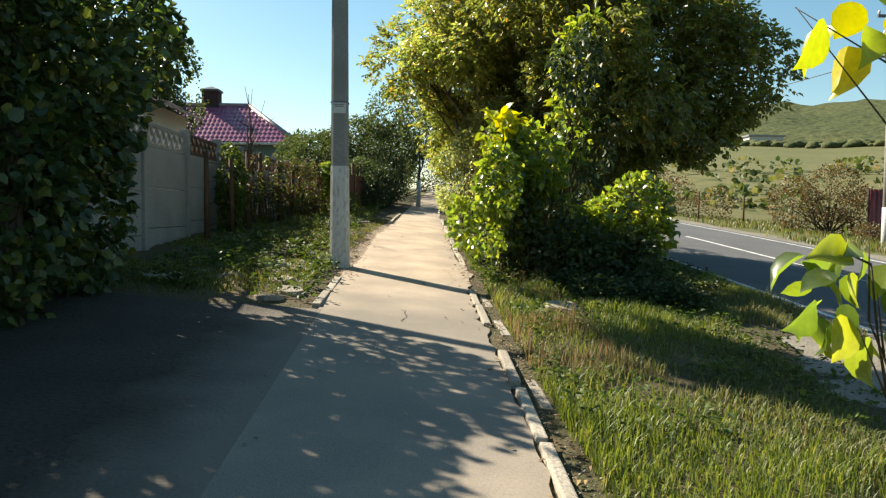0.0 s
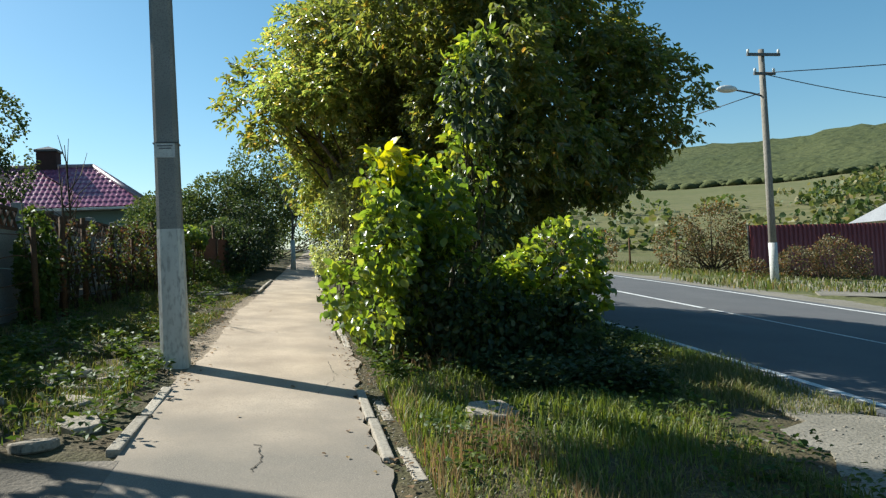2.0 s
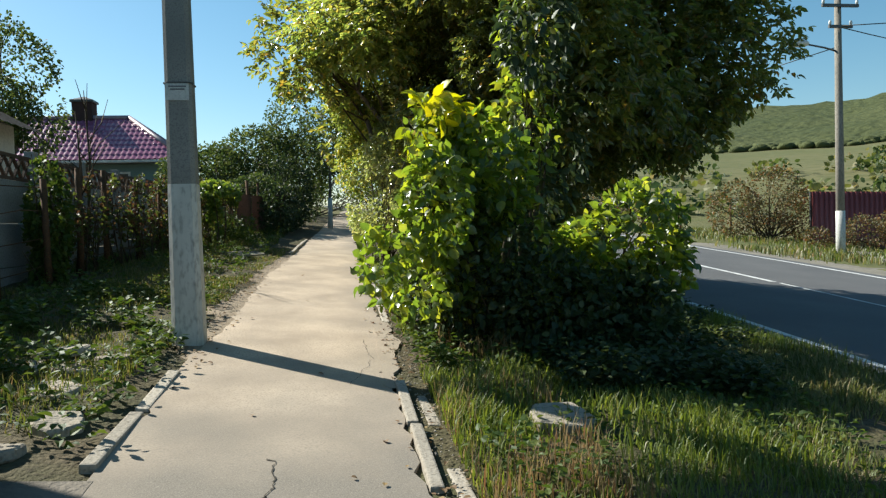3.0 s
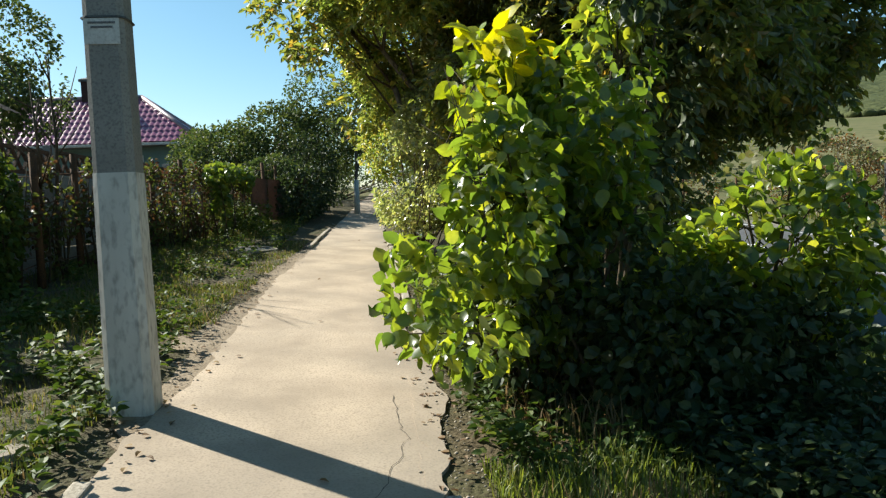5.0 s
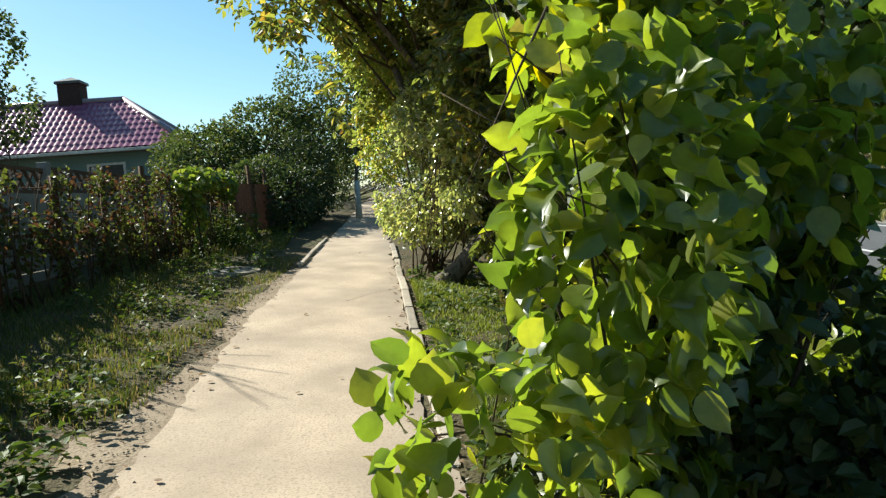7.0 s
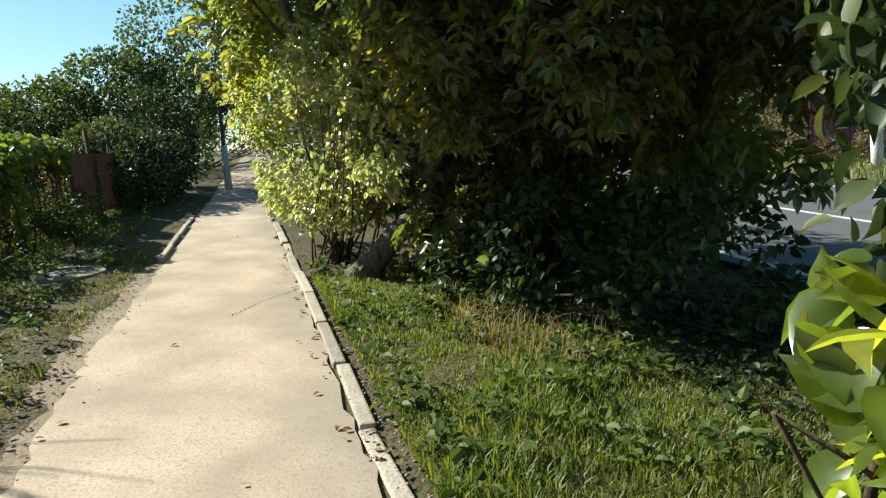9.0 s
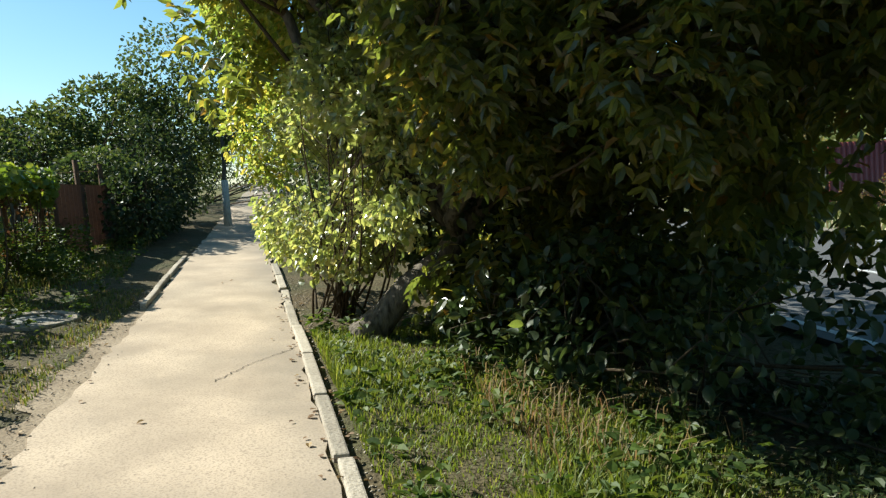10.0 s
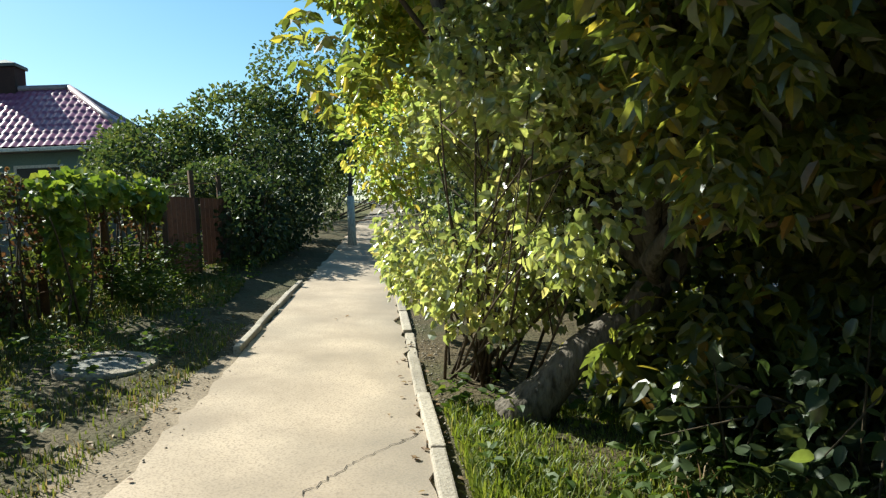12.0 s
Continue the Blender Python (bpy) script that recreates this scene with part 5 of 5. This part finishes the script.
def far_woods():
    """Clumps of trees on the slopes across the road, as one piece of stuff."""
    rng = np.random.default_rng(77)
    base = bmesh.new()
    bmesh.ops.create_icosphere(base, subdivisions=2, radius=1)
    bv = np.array([v.co for v in base.verts])
    bf = np.array([[v.index for v in f.verts] for f in base.faces])
    base.free()
    V, F, o = [], [], 0

    def clump(x, y, s):
        nonlocal o
        z = float(terrain(x, y))
        v = bv * (1 + rng.normal(size=(len(bv), 1)) * 0.16) * np.array([s * 1.3, s * 1.3, s * 0.7]) + (x, y, z + s * 0.45)
        V.append(v)
        F.append(bf + o)
        o += len(bv)
    for _ in range(700):                 # hedgerow between field and wood
        az = rng.uniform(12, 62)
        r = 232 + 26 * math.sin(az * 0.14) + rng.normal() * 4
        clump(r * math.sin(radians(az)), r * math.cos(radians(az)), rng.uniform(0.7, 1.5))
    me = mesh_of("far_woods", np.vstack(V), np.vstack(F))
    me.materials.append(M_wood_hill)
    tagged(new("far_woods", me), "distant olive green woods and hedgerows on the hills", "woods", kind="stuff")


def scrub():
    """Bushy scrub on the near slopes: clumps of coarse foliage, as one piece of stuff for each tone."""
    rng = np.random.default_rng(78)
    sets = [[], []]
    for _ in range(1300):
        az = rng.uniform(12, 68)
        r = rng.uniform(66, 225)
        if r > 95 + (az - 34) * 9 and not (r < 100 and rng.uniform() < 0.4):
            continue
        x, y = r * math.sin(radians(az)), r * math.cos(radians(az))
        s = rng.uniform(0.6, 1.5) * (0.7 + r / 300)
        sets[int(rng.uniform() < 0.4)].append((x, y, float(terrain(x, y)) + s * 0.4, s * 1.4, s * 1.4, s * 0.8))
    for k, (lobes, mat, label) in enumerate(((sets[0], L_orchard, "dull green scrub on the slopes"), (sets[1], L_olive, "brownish autumn scrub on the slopes"))):
        c, d = crown_points(lobes, len(lobes) * 34, 79 + k)
        me = leaves("far_scrub", c, d + rng.normal(size=d.shape) * 0.5, 0.62, 1.2, 80 + k, 0.4)
        me.materials.append(mat)
        tagged(new("far_scrub", me), label, "scrub", kind="stuff")


far_woods()
scrub()
fb = thing("farm_building", 100.0, 215.0, float(terrain(100, 215)), "tiny white farm building across the fields", "building")
part("wall", boxed(96, 213, float(terrain(100, 215)) - 1, 106, 217, float(terrain(100, 215)) + 2.2), M_shedwall, fb)
part("roof", boxed(95.6, 212.6, float(terrain(100, 215)) + 2.2, 106.4, 217.4, float(terrain(100, 215)) + 2.6), M_greyroof, fb)


# ---- grass, weeds and litter ----
def scatter(n, x0, x1, y0, y1, seed, patch=0.0, scale=1.0):
    rng = np.random.default_rng(seed)
    x, y = rng.uniform(x0, x1, n), rng.uniform(y0, y1, n)
    if patch:
        f = np.sin(x * 2.4 / scale + np.sin(y * 1.9 / scale + seed)) + np.sin(y * 2.1 / scale + np.sin(x * 1.3 / scale)) + rng.normal(size=n) * 0.5
        ok = f > np.quantile(f, patch)
        x, y = x[ok], y[ok]
    return x, y


def blades(name, x, y, height, width, mat, label, category, seed, lean=0.45):
    rng = np.random.default_rng(seed)
    n = len(x)
    h = height * rng.uniform(0.45, 1.3, n)
    a = rng.uniform(0, 2 * math.pi, n)
    out = np.stack([np.cos(a), np.sin(a), np.zeros(n)], -1)
    sd = np.stack([-np.sin(a), np.cos(a), np.zeros(n)], -1) * width * rng.uniform(0.7, 1.3, n)[:, None]
    b = np.stack([x, y, terrain(x, y) - 0.02], -1)
    ln = lean * rng.uniform(0.2, 1.4, n)
    up = np.array([0, 0, 1.0])
    m = b + up * (h * 0.6)[:, None] + out * (h * ln * 0.35)[:, None]
    t = b + up * (h * (1 - 0.35 * ln))[:, None] + out * (h * ln)[:, None]
    V = np.stack([b - sd, b + sd, m + sd * 0.8, m - sd * 0.8, t], 1)
    F = np.array([(0, 1, 2), (0, 2, 3), (3, 2, 4)])[None] + (np.arange(n) * 5)[:, None, None]
    me = mesh_of(name, V.reshape(-1, 3), F.reshape(-1, 3))
    me.materials.append(mat)
    tagged(new(name, me), label, category, kind="stuff")


def tall(x, y):
    """Uneven growth of the verge, tuft by tuft."""
    return 0.55 + 0.55 * np.clip(np.sin(x * 1.9 + np.sin(y * 1.3)) * np.sin(y * 1.6 + np.sin(x * 2.3) * 1.4) + 0.4, 0, 1.4)


x, y = scatter(150000, 0.66, 4.9, 2.5, 17.5, 1, 0.15, 0.8)
ok = ~((y < 11.6) & (x > 2.3 + 0.08 * y)) & ((y < 13) | (x > 0.95))
x, y = x[ok], y[ok]
lush = np.sin(x * 1.3 + 0.5 + np.sin(y * 0.9)) + np.sin(y * 1.1 + 0.8 * x) + np.random.default_rng(8).normal(size=len(x)) * 0.6 > np.where(y < 8.6, -1.2, 0.35)
blades("grass", x[lush], y[lush], 0.16 * tall(x, y)[lush], 0.0042, L_lush, "lush green grass tufts on the verge", "grass", 3)
blades("dull_grass", x[~lush], y[~lush], 0.14 * tall(x, y)[~lush], 0.0044, L_olive, "dull half-dry grass on the verge", "grass", 33, 0.6)
x, y = scatter(46000, 0.68, 2.6, 14.6, 21.0, 2)
blades("grass", x, y, 0.12 * tall(x, y), 0.0045, L_lush, "bright tufted grass beside the kerb", "grass", 4)
x, y = scatter(78000, -3.9, -1.32, 11.0, 30.0, 5, 0.3, 1.3)
pe = path_edges(y)[0]
ok = (x < pe - 0.28) & ~((y > 18.3) & (y < 22.5) & (x > -2.3))
blades("grass", x[ok], y[ok], 0.13 * tall(x[ok], y[ok]), 0.0042, L_grass, "uneven green grass along the fence", "grass", 6)
x, y = scatter(22000, -2.9, -0.9, 16.0, 23.5, 7, 0.3, 0.5)
ok = x < path_edges(y)[0] - 0.2
blades("grass", x[ok], y[ok], 0.065, 0.0045, L_grass, "short sparse grass in the dirt", "grass", 8)
x, y = scatter(9000, 13.5, 26, 26, 46, 9, 0.3, 3)
blades("grass", x, y, 0.25, 0.02, L_grass, "rough roadside grass across the road", "grass", 10)
x, y = scatter(3000, 0.66, 1.5, 9.0, 12.6, 11, 0.5, 0.5)
blades("dry_stalks", x, y, 0.2, 0.0035, L_dry, "brownish dry grass stalks by the kerb", "dry grass", 12, 0.3)
x, y = scatter(900, 1.5, 2.7, 17.6, 19.6, 13, 0.4, 0.5)
blades("dry_stalks", x, y, 0.24, 0.004, L_dry, "reddish dead stalks in the shade", "dry grass", 14, 0.7)
x, y = scatter(1500, 0.9, 3.4, 13.2, 14.2, 15, 0.2, 0.5)
blades("dry_stalks", x, y, 0.3, 0.004, L_dry, "dry grass below the bushes", "dry grass", 16, 0.5)


def weeds(name, x, y, size, height, per, mat, label, seed, width=0.8):
    """Low leafy plants: leaves round short stems."""
    rng = np.random.default_rng(seed)
    n = len(x)
    k = np.repeat(np.arange(n), per)
    hz = rng.uniform(0.02, 1, len(k)) * height * np.repeat(rng.uniform(0.4, 1.3, n), per)
    a = rng.uniform(0, 2 * math.pi, len(k))
    rr = rng.uniform(0.0, 0.09, len(k))
    p = np.stack([x[k] + np.cos(a) * rr, y[k] + np.sin(a) * rr, terrain(x[k], y[k]) + hz], -1)
    w = np.stack([np.cos(a), np.sin(a), rng.uniform(-0.2, 0.7, len(k))], -1)
    me = leaves(name, p, w, size, width, seed, 0.7)
    me.materials.append(mat)
    tagged(new(name, me), label, "weeds", kind="stuff")


x, y = scatter(330, -3.4, -1.35, 11.3, 16.5, 21, 0.45, 0.6)
weeds("weeds", x, y, 0.066, 0.22, 20, L_weed, "leafy green weeds round the pole and slabs", 22)
x, y = scatter(260, -3.5, -1.3, 16, 28, 23, 0.4, 0.9)
ok = (x < path_edges(y)[0] - 0.3)
weeds("weeds", x[ok], y[ok], 0.055, 0.25, 18, L_weed, "mixed weeds along the vine fence", 24)
x, y = scatter(500, 0.7, 3.4, 6.0, 13.8, 25, 0.5, 0.9)
weeds("weeds", x, y, 0.05, 0.18, 14, L_weed, "small weeds in the grass verge", 26)
x, y = scatter(240, 0.72, 2.4, 15.5, 21.4, 27, 0.25, 0.7)
weeds("weeds", x, y, 0.07, 0.16, 12, L_weed, "low weeds below the walnut tree", 28)
x, y = scatter(60, -2.6, -1.9, 24, 26.5, 29)
weeds("weeds", x, y, 0.06, 0.55, 40, L_weed, "bushy weeds at the vine fence", 30)

# Dense weeds in L_dark: the black shade by the bushes, put into colour.
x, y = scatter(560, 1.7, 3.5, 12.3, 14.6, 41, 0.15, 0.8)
weeds("weeds", x, y, 0.065, 0.3, 18, L_dark, "weeds with the shade of the bushes put into their dark colour", 42)
# Weeds added in L_dark to darken the shaded ground towards the road.
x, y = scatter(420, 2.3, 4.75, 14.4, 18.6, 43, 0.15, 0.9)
weeds("weeds", x, y, 0.055, 0.16, 16, L_dark, "added weeds, dark-coloured for the shade between walnut tree and road", 44)

x, y = scatter(150, 0.68, 1.7, 12.9, 15.2, 45, 0.1, 0.8)
weeds("weeds", x, y, 0.06, 0.2, 16, L_weed, "low weeds at the foot of the bush", 46)

rng = np.random.default_rng(91)
lx = np.concatenate([rng.normal(0.55, 0.11, 330), rng.uniform(-1.3, 0.5, 25), rng.normal(-1.25, 0.16, 200)])
ly = np.concatenate([rng.uniform(4, 23, 330), rng.uniform(4, 24, 25), rng.uniform(13, 24, 200)])
la = rng.uniform(0, 6.28, len(lx))
me = leaves("fallen_leaves", np.stack([lx, ly, gz(lx, ly) + 0.012], -1), np.stack([np.cos(la), np.sin(la), 0.05 * np.ones(len(la))], -1), 0.042, 0.9, 92, 0.93)
me.materials.append(L_litter)
tagged(new("fallen_leaves", me), "scattered brown fallen leaves on the path", "leaf litter", kind="stuff")


def pebbles(x, y, size, label, seed):
    """Grit and small stones: squashed, uneven little polyhedra resting on the ground."""
    rng = np.random.default_rng(seed)
    oct_v = np.array([(1, 0, 0), (-1, 0, 0), (0, 1, 0), (0, -1, 0), (0, 0, 1), (0, 0, -1)], float)
    oct_f = np.array([(0, 2, 4), (2, 1, 4), (1, 3, 4), (3, 0, 4), (2, 0, 5), (1, 2, 5), (3, 1, 5), (0, 3, 5)])
    n = len(x)
    r = size * rng.uniform(0.4, 1.0, n) ** 2
    a = rng.uniform(0, 2 * math.pi, n)
    v = oct_v[None] * rng.uniform(0.6, 1.2, (n, 6, 1)) * r[:, None, None] * np.array([1, 0.8, 0.55])
    v = np.stack([v[..., 0] * np.cos(a)[:, None] - v[..., 1] * np.sin(a)[:, None], v[..., 0] * np.sin(a)[:, None] + v[..., 1] * np.cos(a)[:, None], v[..., 2]], -1)
    v = v + np.stack([x, y, terrain(x, y) + r * 0.2], -1)[:, None]
    me = mesh_of("pebbles", v.reshape(-1, 3), (oct_f[None] + (np.arange(n) * 6)[:, None, None]).reshape(-1, 3))
    me.materials.append(M_stone)
    tagged(new("pebbles", me), label, "pebbles", kind="stuff")


rng = np.random.default_rng(95)
qy = rng.uniform(12.8, 24, 1100)
pebbles(path_edges(qy)[0] - 0.14 + rng.normal(size=1100) * 0.09, qy, 0.014, "small stones and grit along the dirt edge", 96)
qy = rng.uniform(3.5, 24, 1800)
pebbles(path_edges(qy)[1] + 0.16 + rng.normal(size=1800) * 0.07, qy, 0.016, "grit and crumbs beside the kerb", 97)
qy = rng.uniform(4, 12.5, 700)
pebbles(rng.uniform(3.0, 4.9, 700), qy, 0.028, "loose gravel stones of the lay-by", 98)


def crack(points, width, seed):
    """A thin jagged crack filled with dark dirt, as a narrow ribbon."""
    rng = np.random.default_rng(seed)
    pts = np.array(points, float)
    k = np.linspace(0, len(pts) - 1, 26)
    x = np.interp(k, range(len(pts)), pts[:, 0]) + rng.normal(size=26) * 0.012
    y = np.interp(k, range(len(pts)), pts[:, 1]) + rng.normal(size=26) * 0.012
    tx, ty = np.gradient(x), np.gradient(y)
    n = np.hypot(tx, ty)
    w = width * rng.uniform(0.3, 1.2, 26)
    w[0] = w[-1] = 0.001
    a = np.stack([x - ty / n * w, y + tx / n * w], -1)
    b_ = np.stack([x + ty / n * w, y - tx / n * w], -1)
    v = np.concatenate([np.column_stack([q, terrain(q[:, 0], q[:, 1]) + 0.004]) for q in (a, b_)])
    i = np.arange(25)
    me = mesh_of("crack", v, np.stack([i, i + 1, 27 + i, 26 + i], -1))
    me.materials.append(M_crack)
    tagged(new("crack", me), "thin dirt-filled crack in the footpath", "crack", kind="structure")


crack([(-0.38, 10.5), (-0.32, 10.75), (-0.36, 11.1)], 0.005, 1)
crack([(0.5, 20.5), (0.15, 20.1), (-0.1, 19.7)], 0.0035, 2)
crack([(0.1, 12.6), (0.3, 13.4), (0.25, 14.2)], 0.002, 5)
